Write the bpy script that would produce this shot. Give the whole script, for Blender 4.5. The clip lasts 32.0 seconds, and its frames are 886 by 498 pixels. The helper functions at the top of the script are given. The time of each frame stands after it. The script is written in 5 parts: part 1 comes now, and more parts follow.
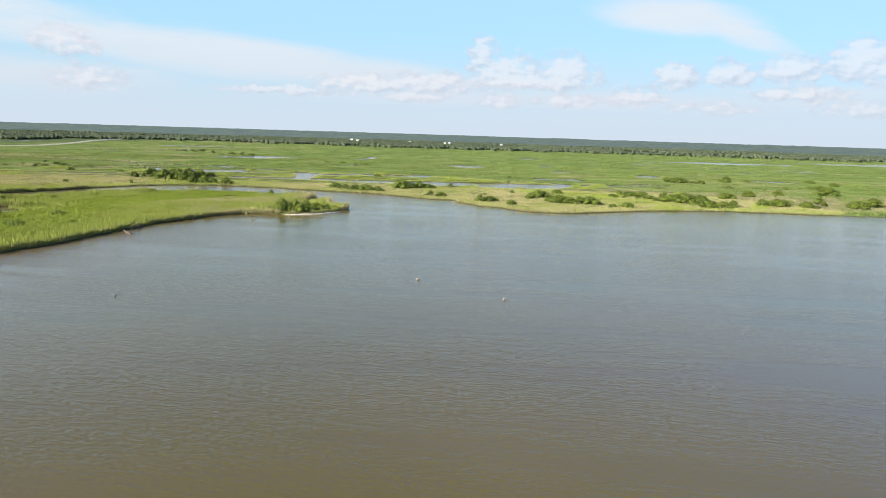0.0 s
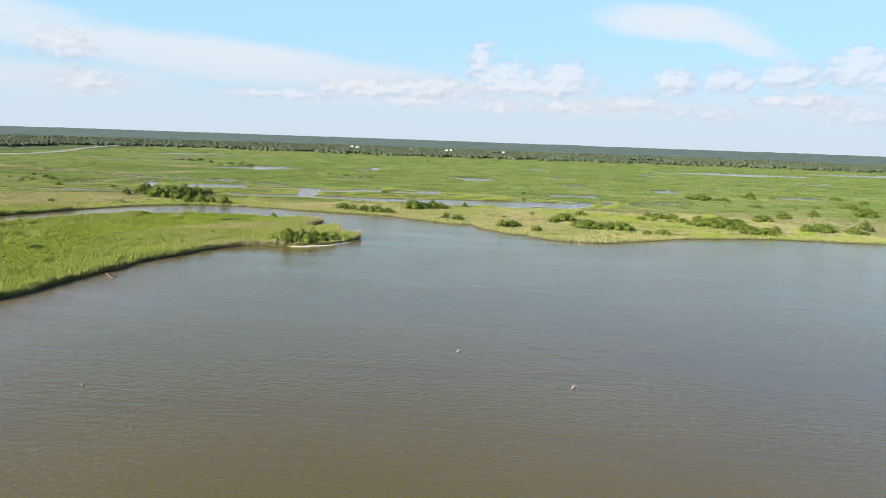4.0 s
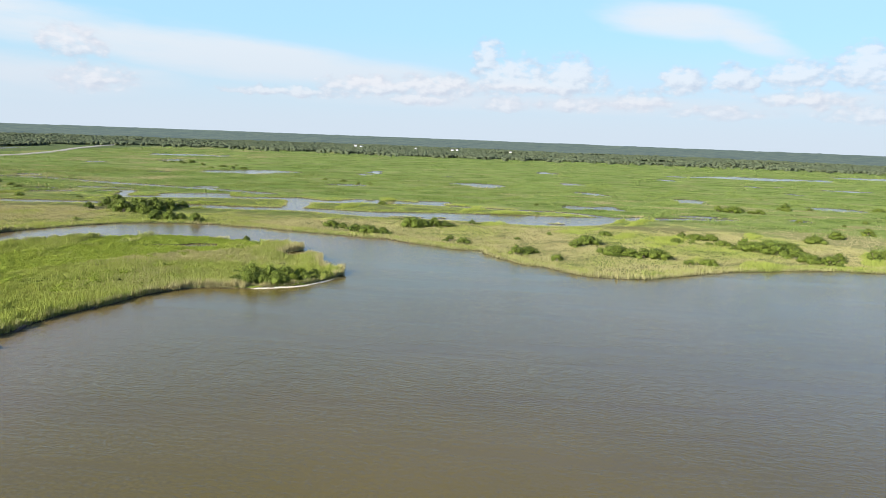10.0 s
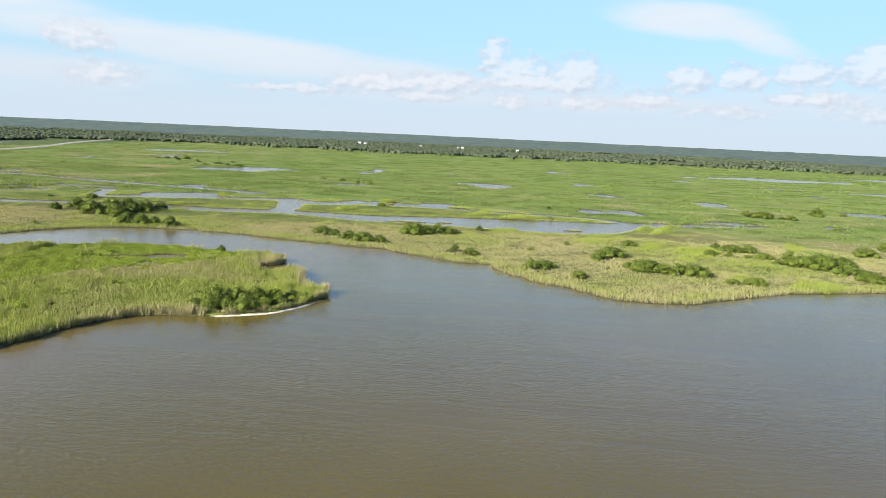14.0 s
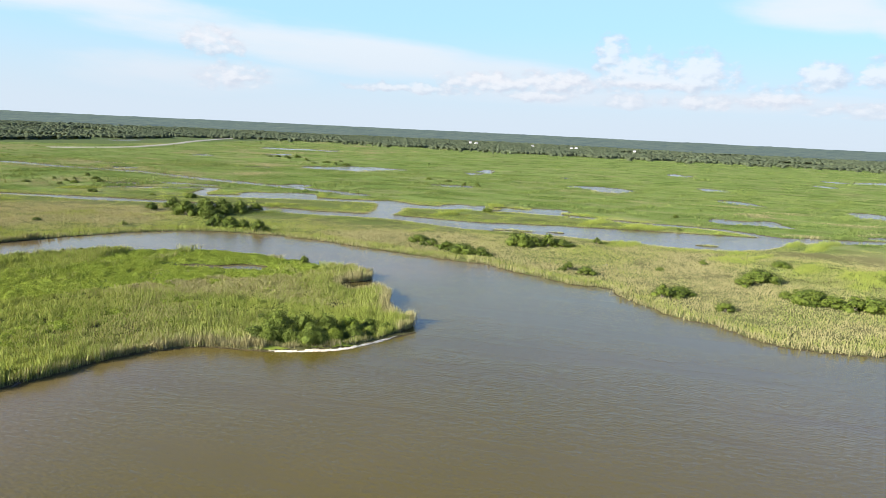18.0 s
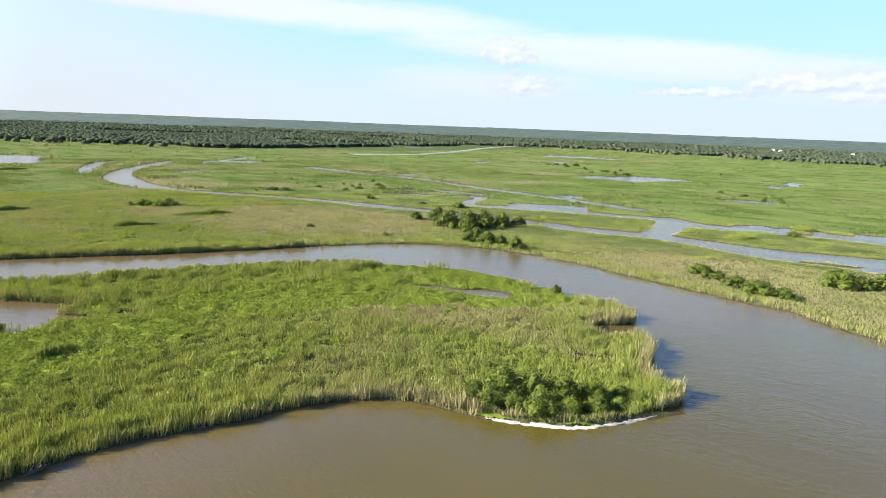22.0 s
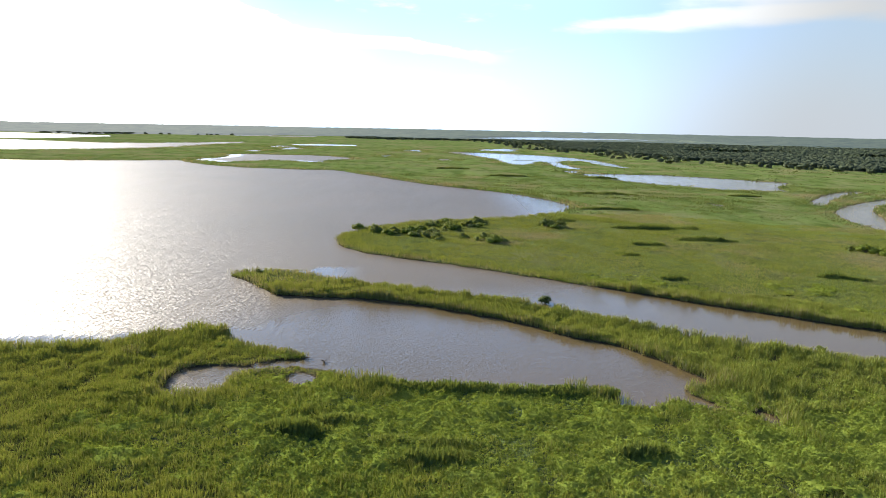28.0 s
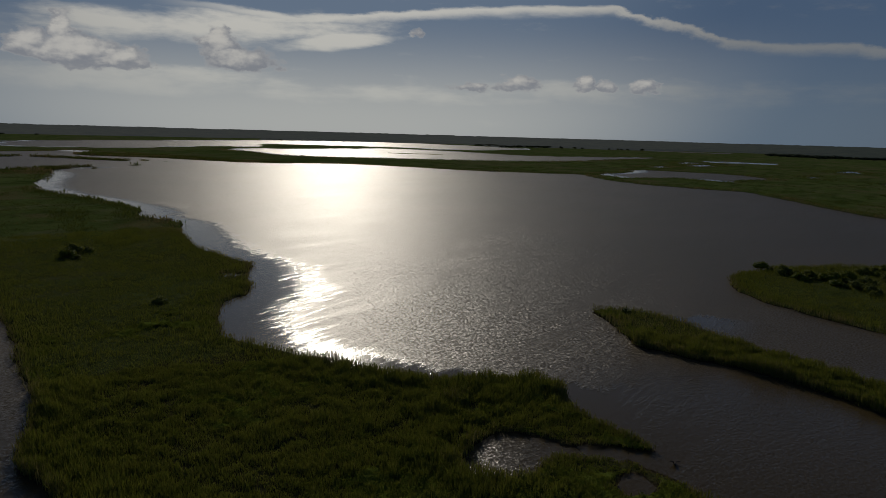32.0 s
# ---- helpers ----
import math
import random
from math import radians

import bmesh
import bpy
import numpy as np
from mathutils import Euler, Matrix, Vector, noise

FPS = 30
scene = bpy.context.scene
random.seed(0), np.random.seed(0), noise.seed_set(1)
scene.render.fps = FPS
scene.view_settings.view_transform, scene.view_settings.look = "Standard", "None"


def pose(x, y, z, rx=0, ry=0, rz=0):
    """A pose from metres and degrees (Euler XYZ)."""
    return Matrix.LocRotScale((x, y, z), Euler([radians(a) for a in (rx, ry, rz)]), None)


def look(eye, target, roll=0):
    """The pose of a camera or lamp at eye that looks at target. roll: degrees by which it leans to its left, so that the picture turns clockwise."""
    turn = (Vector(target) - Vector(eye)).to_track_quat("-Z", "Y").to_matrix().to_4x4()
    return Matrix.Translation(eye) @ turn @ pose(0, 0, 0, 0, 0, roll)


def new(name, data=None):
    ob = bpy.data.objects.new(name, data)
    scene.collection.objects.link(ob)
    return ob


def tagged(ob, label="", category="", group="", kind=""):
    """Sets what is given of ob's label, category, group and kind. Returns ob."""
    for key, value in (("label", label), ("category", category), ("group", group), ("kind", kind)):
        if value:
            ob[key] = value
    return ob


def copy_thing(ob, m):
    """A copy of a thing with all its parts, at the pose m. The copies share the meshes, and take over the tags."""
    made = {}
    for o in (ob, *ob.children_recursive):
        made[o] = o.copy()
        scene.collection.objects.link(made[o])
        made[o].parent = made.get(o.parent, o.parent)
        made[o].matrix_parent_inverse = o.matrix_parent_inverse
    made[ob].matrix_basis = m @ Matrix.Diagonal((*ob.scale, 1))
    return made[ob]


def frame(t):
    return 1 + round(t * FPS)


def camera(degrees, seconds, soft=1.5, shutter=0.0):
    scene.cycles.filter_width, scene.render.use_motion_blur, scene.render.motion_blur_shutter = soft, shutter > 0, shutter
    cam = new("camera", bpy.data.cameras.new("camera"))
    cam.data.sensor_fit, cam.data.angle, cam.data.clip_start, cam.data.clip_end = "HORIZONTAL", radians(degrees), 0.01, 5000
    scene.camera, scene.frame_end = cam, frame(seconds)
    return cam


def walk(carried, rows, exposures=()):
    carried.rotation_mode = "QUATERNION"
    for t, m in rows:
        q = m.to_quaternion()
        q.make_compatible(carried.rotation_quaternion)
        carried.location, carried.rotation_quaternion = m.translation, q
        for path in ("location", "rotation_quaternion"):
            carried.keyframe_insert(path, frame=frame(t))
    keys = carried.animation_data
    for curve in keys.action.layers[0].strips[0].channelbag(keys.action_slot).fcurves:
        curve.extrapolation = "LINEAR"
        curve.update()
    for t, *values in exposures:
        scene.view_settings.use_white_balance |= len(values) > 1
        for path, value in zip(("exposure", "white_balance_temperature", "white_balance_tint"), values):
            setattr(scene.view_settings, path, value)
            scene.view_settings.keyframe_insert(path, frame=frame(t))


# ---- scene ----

# A marsh seen from a drone: a bay, a river mouth with a reed point, a lake, ponds, far woods.
BASE = 1.67
EXPOSURES = [(t, BASE + stops) for t, stops in ((0.0, 0.0), (14.0, 0.05), (20.0, 0.15), (23.0, 0.34), (25.0, 0.5), (26.5, 0.24), (28.0, -0.18), (29.0, -0.4), (29.5, -1.0), (30.0, -1.75), (30.5, -2.65), (31.0, -3.35), (32.0, -3.8))]
cam = camera(64.81, 32.0, soft=0.9)
ROWS = [
    (0.0, 0.00, -0.00, 29.82, 0.30, -9.34, -1.73),
    (0.5, -1.69, 4.11, 29.87, 0.21, -9.32, -1.50),
    (1.0, -3.51, 8.10, 29.91, 0.22, -9.16, -1.48),
    (1.5, -5.37, 11.76, 29.99, 0.19, -8.77, -1.41),
    (2.0, -6.95, 15.10, 30.32, 0.15, -8.61, -1.58),
    (2.5, -7.96, 18.10, 30.96, 0.09, -8.84, -1.59),
    (3.0, -8.46, 20.99, 32.02, 0.15, -8.85, -2.06),
    (3.5, -8.59, 24.05, 33.69, 0.16, -8.90, -1.90),
    (4.5, -8.54, 30.82, 36.83, 0.23, -8.96, -2.13),
    (5.5, -8.44, 37.82, 39.19, 0.29, -9.04, -2.22),
    (6.0, -8.39, 41.44, 39.84, 0.33, -9.10, -2.14),
    (6.5, -8.35, 45.19, 40.17, 0.35, -9.16, -2.09),
    (7.0, -8.32, 49.05, 40.27, 0.43, -9.21, -2.08),
    (7.5, -8.28, 53.01, 40.26, 0.47, -9.19, -2.11),
    (8.0, -8.25, 57.02, 40.18, 0.51, -9.18, -2.17),
    (8.5, -8.21, 61.08, 40.09, 0.57, -9.16, -2.22),
    (9.0, -8.15, 65.16, 40.00, 0.62, -9.14, -2.27),
    (9.5, -8.06, 69.27, 39.90, 0.64, -9.14, -2.22),
    (10.0, -7.95, 73.43, 39.83, 0.68, -9.13, -2.15),
    (10.5, -7.83, 77.59, 39.77, 0.69, -9.13, -2.12),
    (11.0, -7.73, 81.74, 39.72, 0.74, -9.15, -2.13),
    (11.5, -7.64, 85.89, 39.69, 0.79, -9.18, -2.19),
    (12.0, -7.61, 90.02, 39.66, 0.82, -9.21, -2.24),
    (12.5, -7.64, 94.11, 39.65, 0.84, -9.24, -2.30),
    (13.0, -7.75, 98.18, 39.62, 0.84, -9.27, -2.39),
    (13.5, -7.91, 102.24, 39.58, 0.86, -9.31, -2.51),
    (14.5, -8.32, 110.35, 39.40, 1.70, -9.40, -2.62),
    (15.5, -8.75, 118.38, 39.20, 3.64, -9.50, -2.67),
    (16.0, -8.94, 122.33, 39.13, 5.02, -9.55, -2.71),
    (16.5, -9.09, 126.26, 39.06, 6.33, -9.60, -2.76),
    (17.0, -9.21, 130.13, 39.01, 7.62, -9.66, -2.78),
    (17.5, -9.30, 133.95, 38.98, 8.86, -9.73, -2.76),
    (18.0, -9.41, 137.72, 38.98, 10.20, -9.78, -2.69),
    (18.5, -9.59, 141.48, 39.01, 11.67, -9.79, -2.59),
    (19.0, -9.92, 145.23, 39.05, 13.84, -9.85, -2.54),
    (19.5, -10.38, 148.96, 39.08, 17.29, -9.94, -2.53),
    (20.0, -10.93, 152.67, 39.11, 20.43, -9.99, -2.50),
    (20.5, -11.62, 156.36, 39.16, 23.44, -10.03, -2.43),
    (21.0, -12.46, 160.00, 39.21, 26.53, -10.08, -2.37),
    (21.5, -13.50, 163.58, 39.23, 29.71, -10.14, -2.26),
    (22.0, -14.71, 167.09, 39.25, 33.06, -10.18, -2.11),
    (22.5, -16.10, 170.58, 39.33, 36.94, -10.22, -2.01),
    (23.0, -17.66, 174.05, 39.41, 41.31, -10.22, -1.87),
    (23.5, -19.42, 177.46, 39.47, 45.48, -10.21, -1.69),
    (24.0, -21.34, 180.72, 39.51, 49.62, -10.20, -1.52),
    (24.5, -23.50, 183.78, 39.56, 54.26, -10.20, -1.41),
    (25.0, -25.84, 186.62, 39.61, 59.08, -10.15, -1.36),
    (25.5, -28.37, 189.20, 39.69, 64.07, -10.12, -1.29),
    (26.5, -33.96, 193.61, 39.92, 74.11, -10.07, -1.20),
    (27.5, -40.22, 197.00, 40.15, 84.56, -9.98, -1.14),
    (28.0, -43.59, 198.32, 40.22, 90.06, -9.89, -1.13),
    (28.5, -47.09, 199.36, 40.30, 95.73, -9.83, -1.16),
    (29.0, -50.68, 200.19, 40.35, 101.58, -9.78, -1.20),
    (29.5, -54.33, 200.87, 40.41, 107.42, -9.72, -1.19),
    (30.0, -58.08, 200.98, 40.47, 112.69, -9.67, -1.22),
    (30.5, -61.81, 200.59, 40.53, 112.77, -9.58, -1.41),
    (31.0, -65.47, 199.66, 40.53, 115.96, -9.53, -1.46),
    (31.5, -69.11, 198.60, 40.51, 118.95, -9.49, -1.52),
    (32.0, -72.74, 197.46, 40.48, 122.65, -9.45, -1.58),
]
walk(cam, [(t, pose(x, y, z, 90 + pitch, roll, yaw)) for t, x, y, z, yaw, pitch, roll in ROWS], EXPOSURES)

# ---- light ----
SUN_AZ, SUN_EL = radians(131.5), radians(23)       # azimuth counted from +y towards -x
SUN_DIR = Vector((-math.sin(SUN_AZ) * math.cos(SUN_EL), math.cos(SUN_AZ) * math.cos(SUN_EL), math.sin(SUN_EL)))
sun_data = bpy.data.lights.new("sun", "SUN")
sun_data.energy, sun_data.angle, sun_data.color = 5.0, radians(0.53), (1.0, 0.91, 0.77)
sun = new("sun", sun_data)
sun.matrix_world = look(SUN_DIR * 500, (0, 0, 0))


class Graph:
    """Short hand for node trees."""
    def __init__(self, tree):
        self.tree = tree
        tree.nodes.clear()

    def add(self, kind, out=0, **sets):
        node = self.tree.nodes.new(kind)
        for key, value in sets.items():
            if key.startswith("i_"):
                name = key[2:]
                slot = node.inputs[int(name)] if name.isdigit() else node.inputs[name.replace("_", " ")]
                self.feed(slot, value)
            else:
                setattr(node, key, value)
        return node

    def feed(self, slot, value):
        if isinstance(value, bpy.types.NodeSocket):
            self.tree.links.new(value, slot)
        elif isinstance(value, (tuple, list)) and len(value) == 3 and slot.type == "RGBA":
            slot.default_value = (*value, 1)
        else:
            slot.default_value = value

    def math(self, op, a, b=0.0, c=0.0, clamp=False):
        n = self.tree.nodes.new("ShaderNodeMath")
        n.operation, n.use_clamp = op, clamp
        for slot, v in zip(n.inputs, (a, b, c)):
            self.feed(slot, v)
        return n.outputs[0]

    def mix(self, fac, a, b, blend="MIX"):
        n = self.tree.nodes.new("ShaderNodeMix")
        n.data_type, n.blend_type = "RGBA", blend
        self.feed(n.inputs[0], fac), self.feed(n.inputs[6], a), self.feed(n.inputs[7], b)
        return n.outputs[2]

    def ramp(self, x, lo, hi, a=0.0, b=1.0):
        n = self.tree.nodes.new("ShaderNodeMapRange")
        n.interpolation_type = "SMOOTHSTEP"
        for slot, v in zip(n.inputs, (x, lo, hi, a, b)):
            self.feed(slot, v)
        return n.outputs[0]

    def noise(self, vec, scale, detail=4.0, rough=0.55, out=0, **more):
        n = self.add("ShaderNodeTexNoise", i_Scale=scale, i_Detail=detail, i_Roughness=rough)
        if vec is not None:
            self.feed(n.inputs["Vector"], vec)
        for k, v in more.items():
            self.feed(n.inputs[k], v)
        return n.outputs[out]

    def scaled(self, vec, s):
        n = self.tree.nodes.new("ShaderNodeMapping")
        self.feed(n.inputs["Vector"], vec)
        n.inputs["Scale"].default_value = s
        return n.outputs[0]


# cumulus: azimuth, elevation, half width, half height in degrees, and how thick
CLOUDS_NORTH = [(-2.7, 6.2, 1.0, 1.35, 0.9), (-4.8, 4.9, 2.3, 1.3, 0.9), (-9.3, 5.1, 1.9, 1.35, 1.0), (-7.0, 4.3, 4.6, 0.6, 0.9), (1.5, 4.0, 3.6, 0.75, 0.75), (6.2, 3.8, 3.2, 0.7, 0.8), (12.2, 3.1, 4.0, 0.34, 0.75),
                (-17.7, 4.9, 1.6, 0.95, 1.0), (-21.3, 5.0, 1.4, 0.95, 1.0), (-25.6, 5.3, 1.9, 0.95, 1.0), (-29.9, 5.9, 1.9, 1.35, 1.0), (-33.0, 5.5, 2.3, 1.5, 1.0), (-4.1, 2.8, 1.5, 0.6, 0.7),
                (2.5, 2.9, 2.4, 0.4, 0.7), (-9.8, 2.9, 2.2, 0.5, 0.7), (-14.8, 3.3, 1.6, 0.7, 0.8), (-26.0, 3.6, 2.6, 0.5, 0.85), (28.2, 5.6, 1.6, 1.0, 0.62), (26.7, 3.2, 2.0, 0.8, 0.5),
                (-20.4, 2.5, 2.6, 0.4, 0.5), (-30.4, 2.6, 2.3, 0.6, 0.6)]
CLOUDS_WEST = [(150.4, 6.2, 0.9, 1.5, 1.1), (149.6, 5.0, 3.0, 1.15, 1.1), (152.6, 5.3, 1.5, 1.0, 1.0), (146.6, 4.7, 1.6, 0.75, 1.0), (140.0, 6.1, 1.3, 1.25, 1.1), (138.4, 5.1, 2.3, 0.85, 0.9), (116.6, 4.0, 1.7, 0.55, 0.8),
               (111.6, 4.1, 0.8, 0.7, 0.9), (109.8, 4.0, 0.6, 0.5, 0.8), (107.0, 3.9, 1.0, 0.55, 0.9), (124.8, 7.6, 0.7, 0.28, 0.7), (120.6, 3.7, 1.4, 0.35, 0.6)]
# thin high cloud: azimuth, elevation, half width, half height, slope and thickness
VEILS = [(17, 5.4, 26, 1.7, 0.085, 1.0), (-17.0, 9.2, 6.5, 1.5, 0.12, 0.95), (-21.5, 8.0, 4.5, 1.0, 0.35, 0.8), (45, 8.2, 26, 1.5, 0.05, 0.9), (66, 8.4, 14, 0.9, -0.05, 0.9), (30, 3.2, 9, 1.5, 0.0, 0.7),
         (141, 7.4, 14, 1.3, -0.03, 0.95), (131.5, 6.8, 4.5, 0.7, -0.1, 1.15), (134, 8.3, 6, 0.4, -0.08, 1.0), (147, 3.3, 12, 1.1, 0.0, 0.7), (128, 2.9, 14, 0.7, 0.0, 0.5), (-9, 2.9, 27, 0.8, 0.0, 0.7), (2, 4.1, 12, 0.5, 0.02, 0.7), (-29, 3.6, 9, 0.6, 0.0, 0.6), (106, 3.3, 16, 0.9, 0.0, 0.35)]
# the long bright ridge of cloud over the lake: azimuth and elevation of its upper rim
RIDGE = [(86, 5.6), (93, 6.7), (98, 6.9), (101, 7.3), (105, 8.5), (109.5, 9.8), (116, 9.8), (123, 9.5), (129, 8.9), (134, 8.6), (140, 8.9), (148, 9.6)]


def make_sky():
    world = bpy.data.worlds.new("sky")
    scene.world = world
    world.use_nodes = True
    g = Graph(world.node_tree)
    sky = g.add("ShaderNodeTexSky", sky_type="NISHITA", sun_disc=False, sun_elevation=SUN_EL, sun_rotation=-SUN_AZ,
                air_density=1.0, dust_density=0.6, ozone_density=1.5).outputs[0]
    base = g.mix(1.0, sky, (0.140, 0.168, 0.285), "MULTIPLY")
    ray = g.add("ShaderNodeTexCoord").outputs["Generated"]
    xyz = g.add("ShaderNodeSeparateXYZ", i_Vector=ray).outputs
    az = g.math("MULTIPLY", g.math("ARCTAN2", g.math("MULTIPLY", xyz[0], -1.0), xyz[1]), 57.2958)
    el = g.math("MULTIPLY", g.math("ARCSINE", xyz[2]), 57.2958)
    toward = g.math("MAXIMUM", g.add("ShaderNodeVectorMath", operation="DOT_PRODUCT", i_0=ray, i_1=tuple(SUN_DIR)).outputs["Value"], 0.0)
    base = g.mix(g.ramp(toward, 0.35, 0.85, 0.0, 0.75), base, (0.22, 0.37, 0.66))
    # the low air: clear blue away from the sun, brighter towards it
    air = g.mix(g.ramp(toward, 0.02, 0.35), (0.47, 0.79, 0.93), (0.62, 0.77, 0.86))
    air = g.mix(g.ramp(toward, 0.33, 0.8), air, (0.92, 1.47, 2.4))
    air = g.mix(g.ramp(toward, 0.84, 0.97), air, (1.8, 2.45, 3.4))
    sky1 = g.mix(g.ramp(el, 9.0, g.ramp(toward, 0.1, 0.5, 22.0, 30.0), 0.85, 0.0), base, air)
    plane = g.add("ShaderNodeCombineXYZ", i_X=az, i_Y=g.math("MULTIPLY", el, 1.6), i_Z=0.0).outputs[0]
    drift = g.add("ShaderNodeSeparateColor", i_Color=g.noise(plane, 0.55, 6.0, 0.6, out=1)).outputs
    caz = g.math("ADD", az, g.math("MULTIPLY", g.math("SUBTRACT", drift[0], 0.5), 3.0))
    cel = g.math("ADD", el, g.math("MULTIPLY", g.math("SUBTRACT", drift[1], 0.5), 1.2))
    streaks = g.noise(g.scaled(g.add("ShaderNodeCombineXYZ", i_X=az, i_Y=g.math("SUBTRACT", el, g.math("MULTIPLY", az, 0.07)), i_Z=0.0).outputs[0], (0.10, 0.6, 1.0)), 1.0, 6.0, 0.5)
    wisp = g.noise(g.scaled(plane, (0.45, 1.0, 1.0)), 0.5, 7.0, 0.6)
    veil = None
    for a, e, ra, re, slope, amount in VEILS:
        u = g.math("SUBTRACT", az, a)
        v = g.math("MULTIPLY", g.math("SUBTRACT", g.math("SUBTRACT", el, e), g.math("MULTIPLY", u, slope)), 1 / re)
        u = g.math("MULTIPLY", u, 1 / ra)
        d = g.math("MULTIPLY", g.math("SUBTRACT", 1.0, g.math("ADD", g.math("MULTIPLY", u, u), g.math("MULTIPLY", v, v))), amount)
        veil = d if veil is None else g.math("MAXIMUM", veil, d)
    rough = g.math("ADD", g.math("MULTIPLY", g.math("SUBTRACT", streaks, 0.5), 1.5), g.math("MULTIPLY", g.math("SUBTRACT", wisp, 0.5), g.ramp(toward, 0.4, 0.9, 0.7, 2.4)))
    veil = g.ramp(g.math("ADD", g.math("MAXIMUM", veil, -0.5), rough), -0.3, 0.95, 0.0, 0.9)
    # the ridge: a sharp upper rim that frays downwards
    rim = None
    bend = g.math("ADD", az, g.math("MULTIPLY", g.math("SUBTRACT", drift[2], 0.5), 5.0))
    for (a0, e0), (a1, e1) in zip(RIDGE[:-1], RIDGE[1:]):
        step = g.add("ShaderNodeMapRange", clamp=True)
        for slot, v in zip(step.inputs, (bend, a0, a1, 0.0, e1 - e0)):
            g.feed(slot, v)
        rim = g.math("ADD", RIDGE[0][1], step.outputs[0]) if rim is None else g.math("ADD", rim, step.outputs[0])
    below = g.math("ADD", g.math("SUBTRACT", rim, el), g.math("MULTIPLY", g.math("SUBTRACT", wisp, 0.5), 0.9))
    ridge = g.math("MULTIPLY", g.ramp(below, -0.18, 0.12), g.ramp(below, 0.15, g.math("ADD", 0.45, g.math("MULTIPLY", streaks, 0.9)), 1.0, 0.0))
    ridge = g.math("MULTIPLY", ridge, g.math("MULTIPLY", g.ramp(az, 84.0, 92.0), g.ramp(az, 146.0, 136.0)))
    veil = g.math("MAXIMUM", veil, g.math("MULTIPLY", ridge, 0.85))
    veil_col = g.mix(g.ramp(toward, 0.02, 0.35), (0.80, 0.86, 0.93), (0.80, 0.80, 0.79))
    veil_col = g.mix(g.ramp(toward, 0.33, 0.78), veil_col, (2.7, 2.75, 2.75))
    veil_col = g.mix(g.ramp(toward, 0.82, 0.97), veil_col, (7.3, 7.1, 6.5))
    sky1 = g.mix(veil, sky1, veil_col)
    haze_col = g.mix(g.ramp(toward, 0.02, 0.35), (0.67, 0.76, 0.87), (0.68, 0.73, 0.79))
    haze_col = g.mix(g.ramp(toward, 0.33, 0.82), haze_col, (1.5, 2.05, 2.7))
    haze_col = g.mix(g.ramp(toward, 0.76, 0.95), haze_col, (5.7, 5.8, 5.5))
    sky1 = g.mix(g.ramp(el, 0.0, g.ramp(toward, 0.3, 0.9, 8.5, 9.5), 0.92, 0.0), sky1, haze_col)
    # cumulus with flat feet and knobbly heads; the relief of the billows is lit from the sun's side
    warp = g.noise(plane, 0.95, 5.0, 0.5)
    away = g.add("ShaderNodeVectorMath", operation="ADD", i_0=plane, i_1=(0.28, 0.42, 0.0)).outputs[0]
    relief = g.math("SUBTRACT", warp, g.noise(away, 0.95, 5.0, 0.5))
    edge = g.math("MULTIPLY", g.math("SUBTRACT", warp, 0.5), g.ramp(toward, 0.45, 0.8, 3.4, 2.2))
    thick, lit = None, None
    for a, e, ra, re, amount in CLOUDS_NORTH + CLOUDS_WEST:
        u = g.math("MULTIPLY", g.math("SUBTRACT", caz, a), 1 / (1.2 * ra))
        v = g.math("MULTIPLY", g.math("SUBTRACT", cel, e - 0.25 * re), 1 / (1.3 * re))
        low = g.math("MULTIPLY", g.math("MINIMUM", v, 0.0), 1.6)
        v2 = g.math("ADD", g.math("MAXIMUM", v, 0.0), low)
        d = g.math("MULTIPLY", g.math("SUBTRACT", 1.0, g.math("ADD", g.math("MULTIPLY", u, u), g.math("MULTIPLY", v2, v2))), amount)
        top = g.math("MULTIPLY", g.math("ADD", g.math("ADD", v, g.math("MULTIPLY", u, 0.3)), 0.45), g.math("MAXIMUM", d, 0.0))
        thick = d if thick is None else g.math("MAXIMUM", thick, d)
        lit = top if lit is None else g.math("MAXIMUM", lit, top)
    body = g.math("ADD", g.math("ADD", g.math("MAXIMUM", thick, -1.6), 0.25), edge)
    cumulus = g.ramp(body, g.ramp(toward, 0.3, 0.8, -0.35, 0.0), g.ramp(toward, 0.3, 0.8, 1.0, 0.6))
    knob = g.math("ADD", lit, g.math("MULTIPLY", relief, 1.7))
    shade = g.mix(g.ramp(knob, -0.35, 0.65), (0.57, 0.60, 0.72), (0.90, 0.89, 0.93))
    rimlit = g.math("SUBTRACT", 1.0, g.ramp(body, 0.05, 0.7))
    against = g.math("ADD", g.math("MULTIPLY", rimlit, 0.5), g.ramp(g.math("ADD", g.math("MULTIPLY", lit, 0.9), g.math("MULTIPLY", relief, 0.9)), 0.0, 0.8), clamp=True)
    shade = g.mix(g.ramp(toward, 0.45, 0.8), shade, g.mix(against, (2.7, 2.85, 3.2), (6.4, 6.2, 5.8)))
    sky2 = g.mix(g.math("MULTIPLY", cumulus, g.ramp(el, 0.5, 4.5, 0.35, g.ramp(toward, 0.3, 0.8, 0.62, 0.88))), sky1, shade)
    out = g.add("ShaderNodeBackground", i_Color=sky2, i_Strength=0.313).outputs[0]
    g.add("ShaderNodeOutputWorld", i_Surface=out)


make_sky()


# ---- materials ----
def material(name):
    m = bpy.data.materials.new(name)
    m.use_nodes = True
    return m, Graph(m.node_tree)


